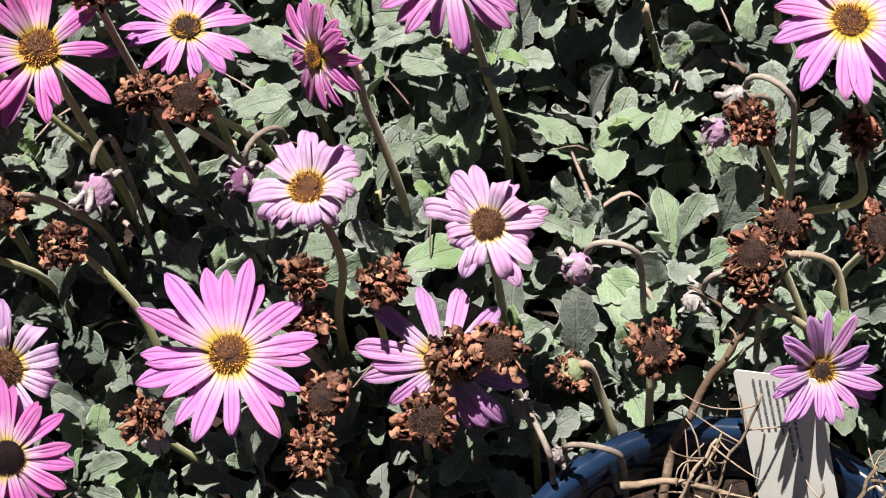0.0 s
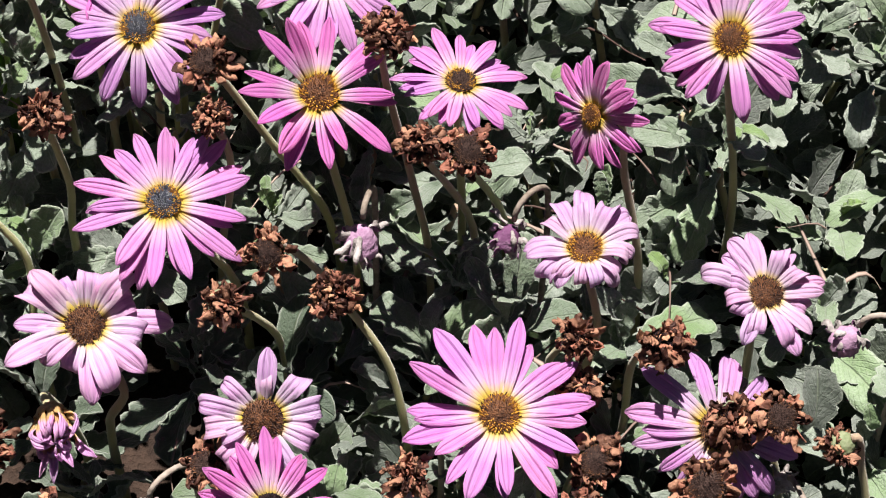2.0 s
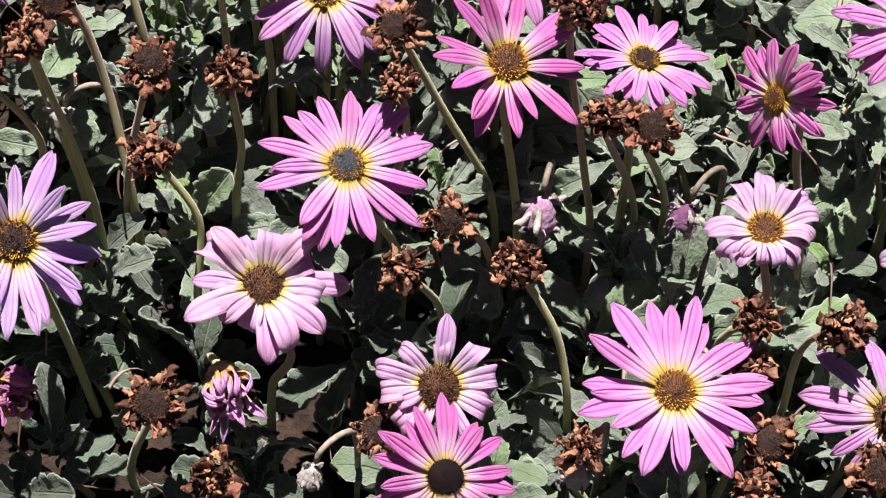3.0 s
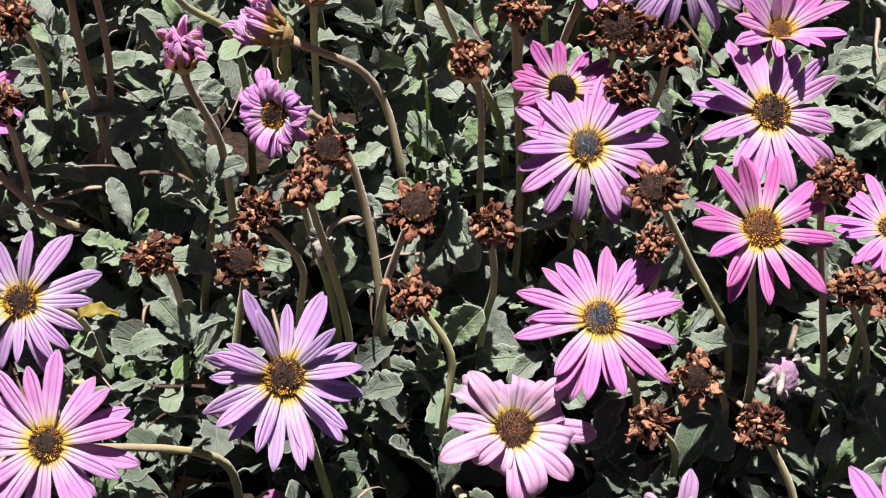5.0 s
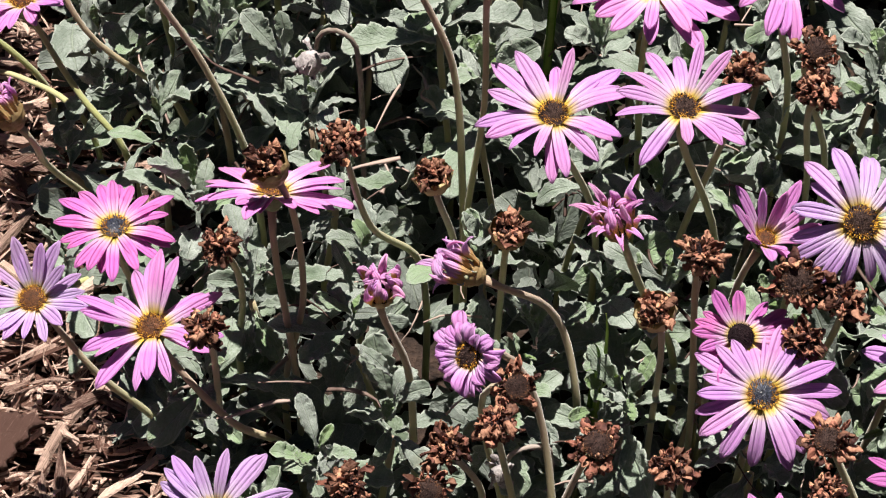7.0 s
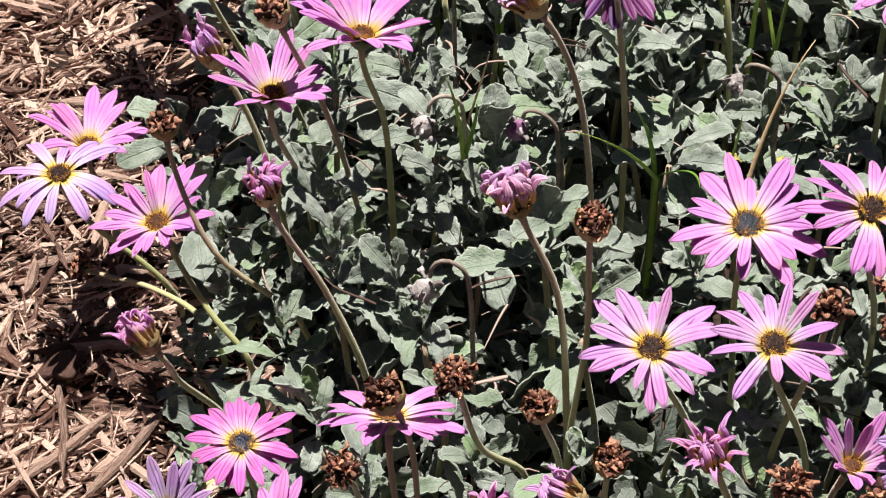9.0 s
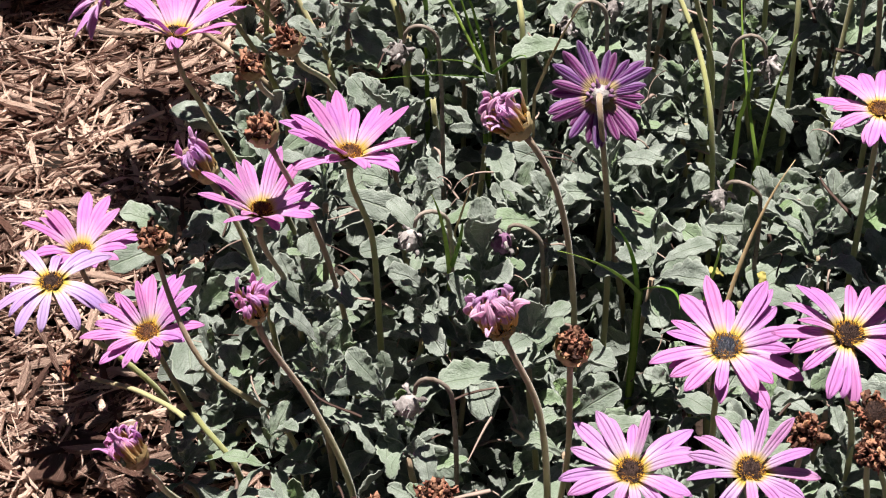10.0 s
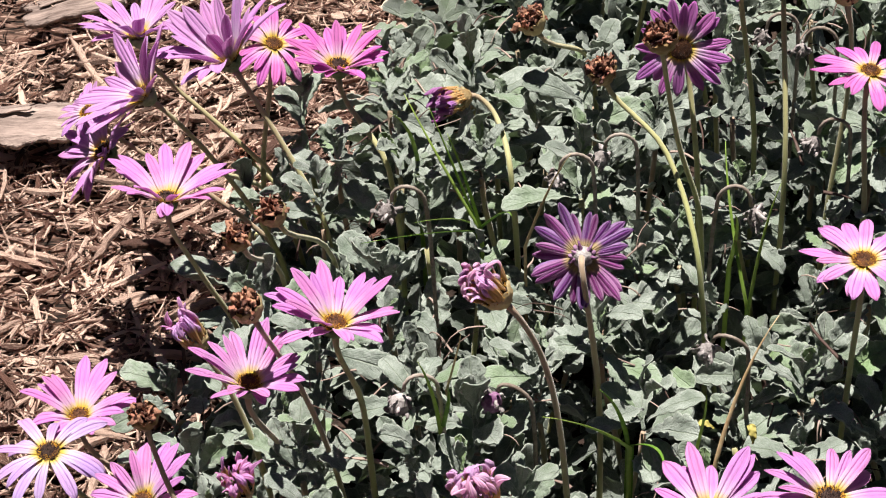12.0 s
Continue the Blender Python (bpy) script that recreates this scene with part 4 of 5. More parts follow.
daisy("open", -0.080, 0.102, 0.181, (-0.78, -0.4, 0.42), 0.026, "gold", MAGENTA, (0.045, 0.03), 20, disc=0.27, foot=(-0.054, 0.092, 0.084), bend=(-0.063, 0.103, 0.136))
daisy("droop", -0.022, 0.122, 0.198, (-0.1, -0.5, 0.85), 0.035, "gold", PINK, (0.025, 0.03), 18, foot=(-0.006, 0.123, 0.089))
daisy("curl", -0.090, 0.052, 0.159, (-0.1, -0.12, 1.0), 0.027, "gold", PALE, (0.015, -0.01), 15, disc=0.33, foot=(-0.088, 0.040, 0.075), bend=(-0.082, 0.046, 0.110))
daisy("curl", -0.020, 0.030, 0.149, (0.0, -0.25, 0.95), 0.028, "brown", PALE, (0.01, 0.0), 15, disc=0.30, foot=(-0.017, 0.036, 0.074))
daisy("droop", -0.044, -0.014, 0.121, (0.0, -0.45, 0.85), 0.037, "brown", LILAC, None, 16, disc=0.26, gaps=0.1)
daisy("curl", -0.223, 0.008, 0.124, (0.05, -0.5, 0.85), 0.029, "brown", PALE, (-0.01, 0.02), 12, disc=0.36, gaps=0.1)
daisy("open", -0.223, -0.028, 0.115, (0.0, -0.55, 0.85), 0.030, "black", MAGENTA, None, 22, disc=0.28)
daisy("droop", -0.260, 0.156, 0.194, (0.0, -0.45, 0.88), 0.035, "blue", LILAC, (0.01, 0.02), 18, disc=0.24)
daisy("curl", -0.290, 0.051, 0.137, (0.05, -0.36, 0.93), 0.035, "brown", PALE, (0.015, -0.01), 16, disc=0.30, foot=(-0.287, 0.044, 0.075), bend=(-0.279, 0.046, 0.094))
daisy("loose", -0.502, 0.118, 0.128, (-0.12, -0.5, 0.8), 0.036, "dark", MAUVE, (0.06, 0.03), 16, disc=0.26, foot=(-0.480, 0.150, 0.037), bend=(-0.485, 0.146, 0.075))
daisy("open", -0.480, 0.036, 0.145, (-0.05, -0.42, 0.88), 0.0355, "dark", LILAC, (0.06, 0.02), 21, disc=0.25, foot=(-0.418, 0.077, 0.067))
daisy("loose", -0.385, 0.060, 0.160, (0.05, -0.5, 0.8), 0.036, "dark", MAUVE, (0.02, 0.02), 18, disc=0.28)
daisy("loose", -0.540, 0.200, 0.158, (-0.1, -0.18, 1.0), 0.039, "gold", PINK, (0.06, -0.02), 14, disc=0.24, foot=(-0.479, 0.201, 0.062), bend=(-0.505, 0.193, 0.094))
daisy("open", -0.571, 0.275, 0.139, (0.0, 0.02, 1.0), 0.031, "blue", MAGENTA, (0.03, 0.0), 24, disc=0.30, foot=(-0.570, 0.298, 0.049))
daisy("raised", -0.601, 0.220, 0.148, (-0.1, -0.35, 0.9), 0.034, "gold", MAUVE, (0.05, 0.0), 14, disc=0.26, foot=(-0.550, 0.228, 0.037), bend=(-0.577, 0.222, 0.088))
daisy("open", -0.487, 0.252, 0.200, (0.02, 0.50, 0.87), 0.038, "gold", PINK, (0.01, -0.01), 18, disc=0.22, foot=(-0.477, 0.232, 0.077))
daisy("open", -0.270, 0.181, 0.202, (0.1, -0.5, 0.82), 0.024, "black", MAGENTA, None, 18, disc=0.32)
daisy("loose", -0.182, 0.168, 0.204, (0.1, -0.4, 0.9), 0.037, "dark", LILAC, None, 15, disc=0.27)
daisy("droop", -0.220, 0.221, 0.238, (0.1, -0.55, 0.75), 0.037, "dark", MAUVE, None, 14, disc=0.26)
daisy("cup", -0.257, 0.236, 0.205, (0.15, -0.2, 1.0), 0.030, "gold", PINK, None, 11, disc=0.22)
daisy("cup", -0.176, 0.205, 0.215, (0.1, -0.2, 0.95), 0.032, "gold", PINK, None, 13, disc=0.22)
# middle of the bed
daisy("open", -0.311, 0.352, 0.251, (0.0, -0.17, 1.0), 0.039, "blue", PINK, None, 20, disc=0.25)
daisy("loose", -0.250, 0.352, 0.267, (0.12, -0.12, 1.0), 0.037, "dark", PINK, None, 15, disc=0.27, foot=(-0.230, 0.384, 0.143))
daisy("loose", -0.358, 0.270, 0.245, (-0.08, -0.15, 1.0), 0.039, "dark", LILAC, (0.025, 0.01), 16, disc=0.23, foot=(-0.330, 0.308, 0.126))
daisy("loose", -0.300, 0.264, 0.260, (0.08, -0.15, 1.0), 0.039, "dark", LILAC, (0.01, 0.01), 13, disc=0.24, foot=(-0.268, 0.299, 0.124))
daisy("raised", -0.645, 0.430, 0.142, (-0.15, -0.15, 1.0), 0.038, "gold", PINK, (0.07, -0.04), 21, disc=0.24, foot=(-0.591, 0.392, 0.067), bend=(-0.615, 0.405, 0.096))
daisy("raised", -0.524, 0.470, 0.262, (0.06, 0.14, 1.0), 0.042, "gold", PINK, (0.025, -0.01), 17, disc=0.22, foot=(-0.511, 0.469, 0.137), bend=(-0.514, 0.473, 0.195))
daisy("raised", -0.572, 0.441, 0.240, (0.14, 0.14, 1.0), 0.039, "gold", PINK, (0.035, -0.01), 16, disc=0.24, foot=(-0.567, 0.495, 0.105))
daisy("raised", -0.711, 0.525, 0.108, (0.12, 0.12, 1.0), 0.043, "gold", PINK, (0.05, 0.0), 14, disc=0.2)
daisy("droop", -0.713, 0.469, 0.138, (-0.05, -0.05, 1.0), 0.041, "dark", MAUVE, (0.06, 0.01), 13, disc=0.22)
# back of the bed
daisy("open", -0.385, 0.528, 0.266, (0.05, 0.74, -0.60), 0.030, "dark", PURPLE, (0.005, -0.012), 27, disc=0.25, foot=(-0.374, 0.515, 0.161))
daisy("raised", -0.712, 0.800, 0.205, (-0.1, 0.25, 1.0), 0.044, "gold", LILAC, (0.08, -0.02), 18, disc=0.2, foot=(-0.611, 0.769, 0.087))
daisy("cup", -0.632, 0.733, 0.240, (-0.45, 0.1, 0.95), 0.052, "gold", LILAC, (0.04, -0.02), 18, disc=0.2, foot=(-0.569, 0.689, 0.130), bend=(-0.590, 0.709, 0.169))
daisy("raised", -0.688, 0.713, 0.224, (-0.62, -0.02, 0.72), 0.050, "gold", LILAC, (0.09, 0.0), 15, disc=0.2, foot=(-0.609, 0.702, 0.093), bend=(-0.644, 0.716, 0.156))
daisy("loose", -0.722, 0.707, 0.176, (-0.6, -0.25, 0.65), 0.041, "dark", LILAC, (0.09, 0.0), 17, disc=0.25, foot=(-0.643, 0.809, 0.057))
daisy("raised", -0.657, 0.622, 0.213, (0.05, 0.25, 1.0), 0.045, "dark", PINK, (0.04, -0.02), 15, disc=0.22, foot=(-0.624, 0.627, 0.084), bend=(-0.644, 0.624, 0.146))
daisy("raised", -0.561, 0.753, 0.220, (0.10, 0.12, 1.0), 0.041, "dark", MAGENTA, (0.03, -0.02), 18, disc=0.24, foot=(-0.524, 0.704, 0.171))
daisy("open", -0.330, 0.709, 0.278, (-0.1, -0.75, 0.40), 0.034, "brown", PLUM, (0.015, 0.03), 21, disc=0.28, foot=(-0.315, 0.684, 0.182))
daisy("open", -0.219, 0.559, 0.240, (-0.05, 0.10, 1.0), 0.036, "gold", PINK, None, 20, disc=0.24, foot=(-0.220, 0.547, 0.165))
daisy("open", -0.212, 0.688, 0.280, (0.1, 0.05, 1.0), 0.034, "gold", MAGENTA, None, 18, disc=0.22, foot=(-0.208, 0.660, 0.179))
daisy("droop", -0.615, 0.800, 0.200, (0.3, -0.1, 0.9), 0.034, "gold", MAGENTA, (-0.01, -0.02), 16, disc=0.22)
daisy("open", -0.738, 0.735, 0.188, (-0.4, -0.1, 0.9), 0.027, "gold", LILAC, (0.1, 0.0), 16, disc=0.22, foot=(-0.622, 0.728, 0.080))
# right end, by the pot
daisy("open", -0.293, 0.770, 0.300, (0.0, -0.2, 1.0), 0.034, "gold", PINK, None, 19, disc=0.24, foot=(-0.277, 0.740, 0.180))
daisy("open", -0.262, 0.790, 0.305, (0.1, -0.1, 1.0), 0.034, "gold", PINK, None, 19, disc=0.24, foot=(-0.257, 0.712, 0.180))
daisy("open", 0.135, 0.083, 0.182, (0.0, -0.12, 1.0), 0.035, "gold", PINK, (0.02, -0.02), 19, disc=0.27, foot=(0.155, 0.097, 0.084))
daisy("raised", 0.104, -0.037, 0.116, (0.0, -0.6, 0.8), 0.027, "dark", LILAC, (0.0, 0.01), 16, disc=0.24)

wilted(-0.432, 0.190, 0.207, (0.0, -0.15, 1.0), 0.0125, PINK, foot=(-0.415, 0.189, 0.087), bend=(-0.419, 0.194, 0.146))
wilted(-0.393, 0.200, 0.214, (-0.8, 0.05, 0.5), 0.0130, LILAC, (0.06, -0.01), foot=(-0.336, 0.206, 0.105), bend=(-0.350, 0.220, 0.158))
daisy("curl", -0.390, 0.148, 0.221, (-0.50, -0.60, 0.55), 0.0195, "dark", LILAC, (0.05, -0.01), 27, disc=0.42)
wilted(-0.329, 0.199, 0.252, (-0.25, -0.1, 0.9), 0.0130, PINK, (0.02, -0.04), foot=(-0.289, 0.233, 0.110), bend=(-0.310, 0.218, 0.180))
wilted(-0.431, 0.462, 0.300, (-0.5, -0.15, 0.85), 0.018, PALE, (0.045, -0.01), foot=(-0.392, 0.457, 0.154), bend=(-0.403, 0.469, 0.231))
wilted(-0.430, 0.343, 0.268, (-0.2, -0.15, 0.95), 0.017, PALE, (0.03, -0.01), foot=(-0.399, 0.325, 0.130), bend=(-0.407, 0.341, 0.202))
wilted(-0.562, 0.356, 0.250, (-0.1, -0.1, 1.0), 0.014, PINK, (0.045, -0.03), foot=(-0.514, 0.351, 0.110), bend=(-0.535, 0.358, 0.174))
wilted(-0.621, 0.296, 0.196, (-0.5, 0.05, 0.85), 0.015, PINK, (0.05, -0.01), foot=(-0.600, 0.356, 0.055), bend=(-0.615, 0.324, 0.128))
wilted(-0.616, 0.498, 0.215, (-0.35, 0.1, 0.9), 0.015, LILAC, (0.05, -0.02))
wilted(-0.307, 0.026, 0.108, (0.10, -0.75, 0.25), 0.0135, LILAC, (0.0, 0.03), 32)
wilted(-0.477, 0.728, 0.215, (-0.55, -0.45, 0.15), 0.0155, PLUM, (0.03, 0.0), 34, False, foot=(-0.439, 0.687, 0.182), bend=(-0.452, 0.727, 0.202))

dead_head("ball", -0.300, 0.121, 0.183, foot=(-0.299, 0.133, 0.091), bend=(-0.296, 0.130, 0.128))
dead_head("open", -0.232, 0.131, 0.195, (-0.3, -0.3, 0.9), base=(0.035, -0.005), foot=(-0.187, 0.128, 0.090), bend=(-0.210, 0.132, 0.143))
dead_head("ball", -0.235, 0.050, 0.145, (0.2, -0.6, 0.7), foot=(-0.214, 0.075, 0.081))
dead_head("ball", -0.190, 0.044, 0.152, (-0.2, -0.4, 0.9), 0.0125, (0.04, -0.03), True, foot=(-0.164, 0.028, 0.073), bend=(-0.171, 0.039, 0.111))
dead_head("open", -0.215, 0.069, 0.153, (-0.1, -0.7, 0.6), base=(0.04, -0.01), foot=(-0.190, 0.097, 0.084))
dead_head("ball", -0.440, 0.111, 0.170, (-0.2, -0.4, 0.9), foot=(-0.437, 0.155, 0.059))
dead_head("cup", -0.376, 0.209, 0.230, (0.05, -0.2, 1.0), foot=(-0.377, 0.236, 0.111))
dead_head("open", -0.371, 0.150, 0.197, (0.3, -0.5, 0.7))
dead_head("ball", -0.377, 0.122, 0.206, (-0.1, -0.2, 1.0), base=(0.02, 0.0), foot=(-0.360, 0.133, 0.082), bend=(-0.366, 0.131, 0.131))
dead_head("ball", -0.397, 0.124, 0.184, (-0.2, -0.3, 0.9), base=(0.025, -0.02), tan=True, foot=(-0.383, 0.146, 0.078), bend=(-0.381, 0.141, 0.125))
dead_head("open", -0.405, 0.110, 0.173, (0.1, -0.6, 0.7))
dead_head("ball", -0.290, 0.210, 0.222, foot=(-0.281, 0.197, 0.103))
dead_head("open", -0.335, 0.020, 0.104, (0.0, -0.6, 0.8), 0.014)
dead_head("open", -0.133, 0.091, 0.176, (0.05, -0.45, 0.9), 0.0125, tan=True, foot=(-0.110, 0.121, 0.089))
dead_head("ball", -0.151, 0.094, 0.180, (-0.1, -0.3, 0.9), foot=(-0.124, 0.119, 0.088))
dead_head("ball", -0.163, 0.121, 0.215, (0.1, -0.3, 1.0), 0.0125, foot=(-0.145, 0.110, 0.087), bend=(-0.152, 0.117, 0.130))
dead_head("ball", -0.233, 0.113, 0.184, (-0.1, -0.3, 0.9), 0.010)
dead_head("ball", -0.168, -0.015, 0.108, (0.0, -0.3, 1.0))
dead_head("open", -0.246, 0.003, 0.100, (-0.2, -0.4, 0.9))
dead_head("ball", -0.064, 0.012, 0.146, (0.0, -0.5, 0.85), 0.0125, base=(-0.02, 0.02))
dead_head("ball", -0.097, 0.023, 0.138, (0.1, -0.4, 0.8))
dead_head("ball", -0.097, 0.010, 0.122, (0.2, -0.4, 0.8))
dead_head("open", -0.095, -0.018, 0.112, (0.1, -0.5, 0.85), 0.0125)
dead_head("ball", -0.102, -0.038, 0.104, (0.0, -0.5, 0.85), 0.0125)
dead_head("ball", -0.040, -0.016, 0.131, (0.0, -0.6, 0.8), 0.0135, base=(0.02, 0.02))
dead_head("open", -0.023, -0.016, 0.131, (0.1, -0.6, 0.8), 0.0125, base=(0.025, -0.02), foot=(-0.012, -0.017, 0.068))
dead_head("open", -0.054, -0.035, 0.116, (0.0, -0.6, 0.8), 0.0145)
dead_head("open", 0.040, -0.020, 0.120, (0.0, -0.45, 0.9), 0.0125, (0.0, 0.0), foot=(0.037, -0.027, 0.068))
dead_head("ball", 0.008, -0.020, 0.112, (-0.4, 0.0, -0.5), 0.0100, (0.022, -0.01), foot=(0.022, -0.030, 0.068), bend=(0.017, -0.022, 0.095))
dead_head("ball", 0.089, 0.046, 0.172, (-0.2, -0.4, 0.9), 0.0120, (0.03, -0.03), foot=(0.112, 0.064, 0.079))
dead_head("ball", 0.136, 0.054, 0.142, (0.1, -0.3, 0.9), 0.0115, (0.0, -0.03), True, foot=(0.116, 0.058, 0.078), bend=(0.138, 0.044, 0.112))
dead_head("open", 0.098, 0.013, 0.148, (-0.1, -0.4, 0.9), 0.0110)
dead_head("open", 0.085, 0.005, 0.140, (-0.3, -0.4, 0.8), 0.0130, (0.04, -0.01), True, foot=(0.128, 0.009, 0.069), bend=(0.121, 0.020, 0.102))
dead_head("ball", 0.082, -0.002, 0.130, (-0.3, -0.5, 0.7), 0.0120, (0.045, -0.01))
dead_head("open", 0.136, 0.008, 0.140, (-0.3, -0.4, 0.8), 0.0130, foot=(0.130, 0.029, 0.073))
dead_head("open", -0.332, 0.139, 0.170, (0.1, -0.4, 0.9), 0.0130, (-0.02, -0.01), True, foot=(-0.346, 0.142, 0.093))
dead_head("ball", -0.332, 0.101, 0.158, (-0.2, -0.3, 0.9), 0.0125, (0.02, -0.02), foot=(-0.317, 0.087, 0.083), bend=(-0.315, 0.098, 0.121))
dead_head("cup", -0.310, 0.171, 0.227, (-0.25, -0.25, 0.9), 0.0120, foot=(-0.300, 0.198, 0.103))
dead_head("ball", -0.506, 0.216, 0.200, (-0.2, -0.3, 0.9), 0.0120, (0.025, -0.03), foot=(-0.510, 0.256, 0.068), bend=(-0.503, 0.239, 0.137))
dead_head("ball", -0.510, 0.177, 0.188, (-0.1, -0.3, 0.9), 0.0110, (0.015, -0.03), foot=(-0.516, 0.221, 0.053))
dead_head("open", -0.247, 0.199, 0.221, (-0.1, -0.6, 0.8), 0.0145, tan=True)
dead_head("ball", -0.227, 0.187, 0.222)
dead_head("ball", -0.243, 0.178, 0.205, (0.1, -0.4, 0.8))
dead_head("ball", -0.453, 0.241, 0.247, (-0.15, -0.3, 0.95), 0.0125, (0.03, -0.03), foot=(-0.418, 0.279, 0.120), bend=(-0.441, 0.257, 0.173))
dead_head("cup", -0.411, 0.241, 0.227, (-0.1, -0.2, 1.0), 0.0115, foot=(-0.400, 0.284, 0.121))
dead_head("cup", -0.485, 0.240, 0.228, (-0.35, -0.1, 0.9), 0.0130, (0.03, -0.05), foot=(-0.483, 0.233, 0.075), bend=(-0.473, 0.241, 0.141))
dead_head("ball", -0.238, 0.286, 0.251, (0.1, -0.3, 0.9), 0.0125, foot=(-0.222, 0.325, 0.130))
dead_head("cup", -0.391, 0.312, 0.284, (0.05, -0.2, 1.0), 0.0125, foot=(-0.396, 0.304, 0.125), bend=(-0.390, 0.312, 0.203))
dead_head("cup", -0.630, 0.421, 0.228, (0.0, -0.1, 1.0), 0.0115, (0.012, 0.035), foot=(-0.560, 0.405, 0.090), bend=(-0.606, 0.400, 0.154))
dead_head("cup", -0.567, 0.536, 0.282, (-0.25, -0.1, 0.95), 0.0115, (0.06, -0.04), foot=(-0.557, 0.645, 0.142))
dead_head("cup", -0.589, 0.531, 0.266, (-0.2, -0.1, 0.95), 0.0115, (0.05, -0.04), foot=(-0.599, 0.666, 0.104))
dead_head("cup", -0.568, 0.452, 0.288, (-0.25, -0.1, 0.95), 0.0125, (0.06, -0.05), foot=(-0.530, 0.464, 0.121), bend=(-0.546, 0.466, 0.204))
dead_head("ball", -0.712, 0.477, 0.045, (-0.6, -0.1, 0.5), 0.0110, (0.08, -0.04), foot=(-0.626, 0.435, 0.048), bend=(-0.666, 0.463, 0.046))
dead_head("cup", -0.343, 0.662, 0.320, (-0.1, -0.2, 0.95), 0.0140, (0.02, -0.02), foot=(-0.313, 0.655, 0.178), bend=(-0.330, 0.660, 0.242))
dead_head("cup", -0.379, 0.690, 0.270, (-0.2, -0.15, 0.95), 0.0125, (0.05, -0.04), foot=(-0.313, 0.611, 0.173), bend=(-0.337, 0.666, 0.227))
dead_head("ball", -0.650, 0.818, 0.074, (-0.3, -0.2, 0.8), 0.0120, (0.05, 0.0))
dead_head("cup", -0.428, 0.765, 0.250, (-0.35, -0.1, 0.9), 0.0130, (0.06, -0.04), foot=(-0.391, 0.802, 0.190))
dead_head("cup", -0.226, 0.740, 0.300, (-0.1, -0.2, 0.95), 0.0130, (0.01, -0.02))

dead_head("ball", -0.270, 0.307, 0.240, (0.1, -0.3, 0.9), 0.0120)
dead_head("open", -0.238, 0.313, 0.250, (0.2, -0.4, 0.8), 0.0125, foot=(-0.211, 0.347, 0.135))
dead_head("ball", -0.284, 0.224, 0.200, (0.0, -0.3, 0.9), 0.0110)

bud(0.014, 0.019, 0.124, (1, -0.1), 0.016, 0.0103, True)
bud(0.060, 0.003, 0.113, (1, -0.1), 0.022, 0.0080)
bud(0.088, 0.073, 0.152, (0.6, -0.4), 0.020, 0.0092)
bud(0.079, 0.067, 0.138, (0.8, 0.2), 0.016, 0.0092, True)
bud(-0.480, 0.350, 0.186, (1, -0.05), 0.024, 0.0103)
bud(-0.513, 0.612, 0.215, (1, 0.1), 0.022, 0.0092)
bud(-0.381, 0.690, 0.196, (1, 0.2), 0.020, 0.0092)
bud(-0.279, 0.629, 0.205, (-1, 0.1), 0.026, 0.0092)
bud(-0.241, 0.712, 0.195, (1, 0.1), 0.022, 0.0092)
bud(-0.493, 0.477, 0.185, (0.8, 0.3), 0.020, 0.0103)
bud(-0.439, 0.500, 0.165, (1, -0.2), 0.016, 0.0103, True)
bud(-0.409, 0.665, 0.200, (1, 0.1), 0.022, 0.0080)
bud(-0.178, 0.071, 0.146, (0.3, 0.9), 0.012, 0.0115, True)
bud(-0.015, -0.023, 0.089, (0.3, -0.9), 0.006, 0.0069)
bud(-0.118, 0.072, 0.140, (0.7, 0.6), 0.018, 0.0092, True)
bud(-0.310, 0.530, 0.185, (1, -0.1), 0.014, 0.0092)
bud(-0.273, 0.812, 0.205, (1, 0.1), 0.022, 0.0080)
bud(-0.246, 0.806, 0.200, (1, -0.1), 0.022, 0.0080)
dead_head("ball", -0.312, -0.007, 0.092, (0.0, -0.7, 0.3), 0.0130, (0.01, 0.03), True)
wilted(-0.397, 0.032, 0.095, (0.55, -0.35, 0.6), 0.0150, MAGENTA, (-0.03, 0.02), 26, False)
bud(-0.274, -0.003, 0.075, (0.6, 0.5), 0.014, 0.0085)
bud(-0.167, -0.015, 0.085, (0.5, 0.7), 0.012, 0.0085)
bud(-0.373, 0.154, 0.120, (0.7, 0.3), 0.014, 0.0080)
bud(-0.003, -0.042, 0.080, (0.8, -0.2), 0.010, 0.0060)
near_chips()
slab(-0.845, 0.905, 0.012, 0.100, 0.075, 0.026, 2, "pale weathered slab of bark lying on the mulch", seed=3)
slab(-0.845, 1.085, 0.006, 0.10, 0.055, 0.014, 20, "pale weathered slab of bark lying on the mulch", seed=8)
slab(-0.728, 0.783, 0.012, 0.040, 0.014, 0.008, 5, "short brown block of bark on the mulch", CHIP_PART, 12)

slab(-0.643, 0.229, 0.008, 0.034, 0.044, 0.012, 70, "pale split chunk of wood on the mulch", CHIP_PART, 15)
slab(-0.719, 0.419, 0.010, 0.020, 0.028, 0.012, 80, "short tan chunk of wood on the mulch", CHIP_PART, 19)

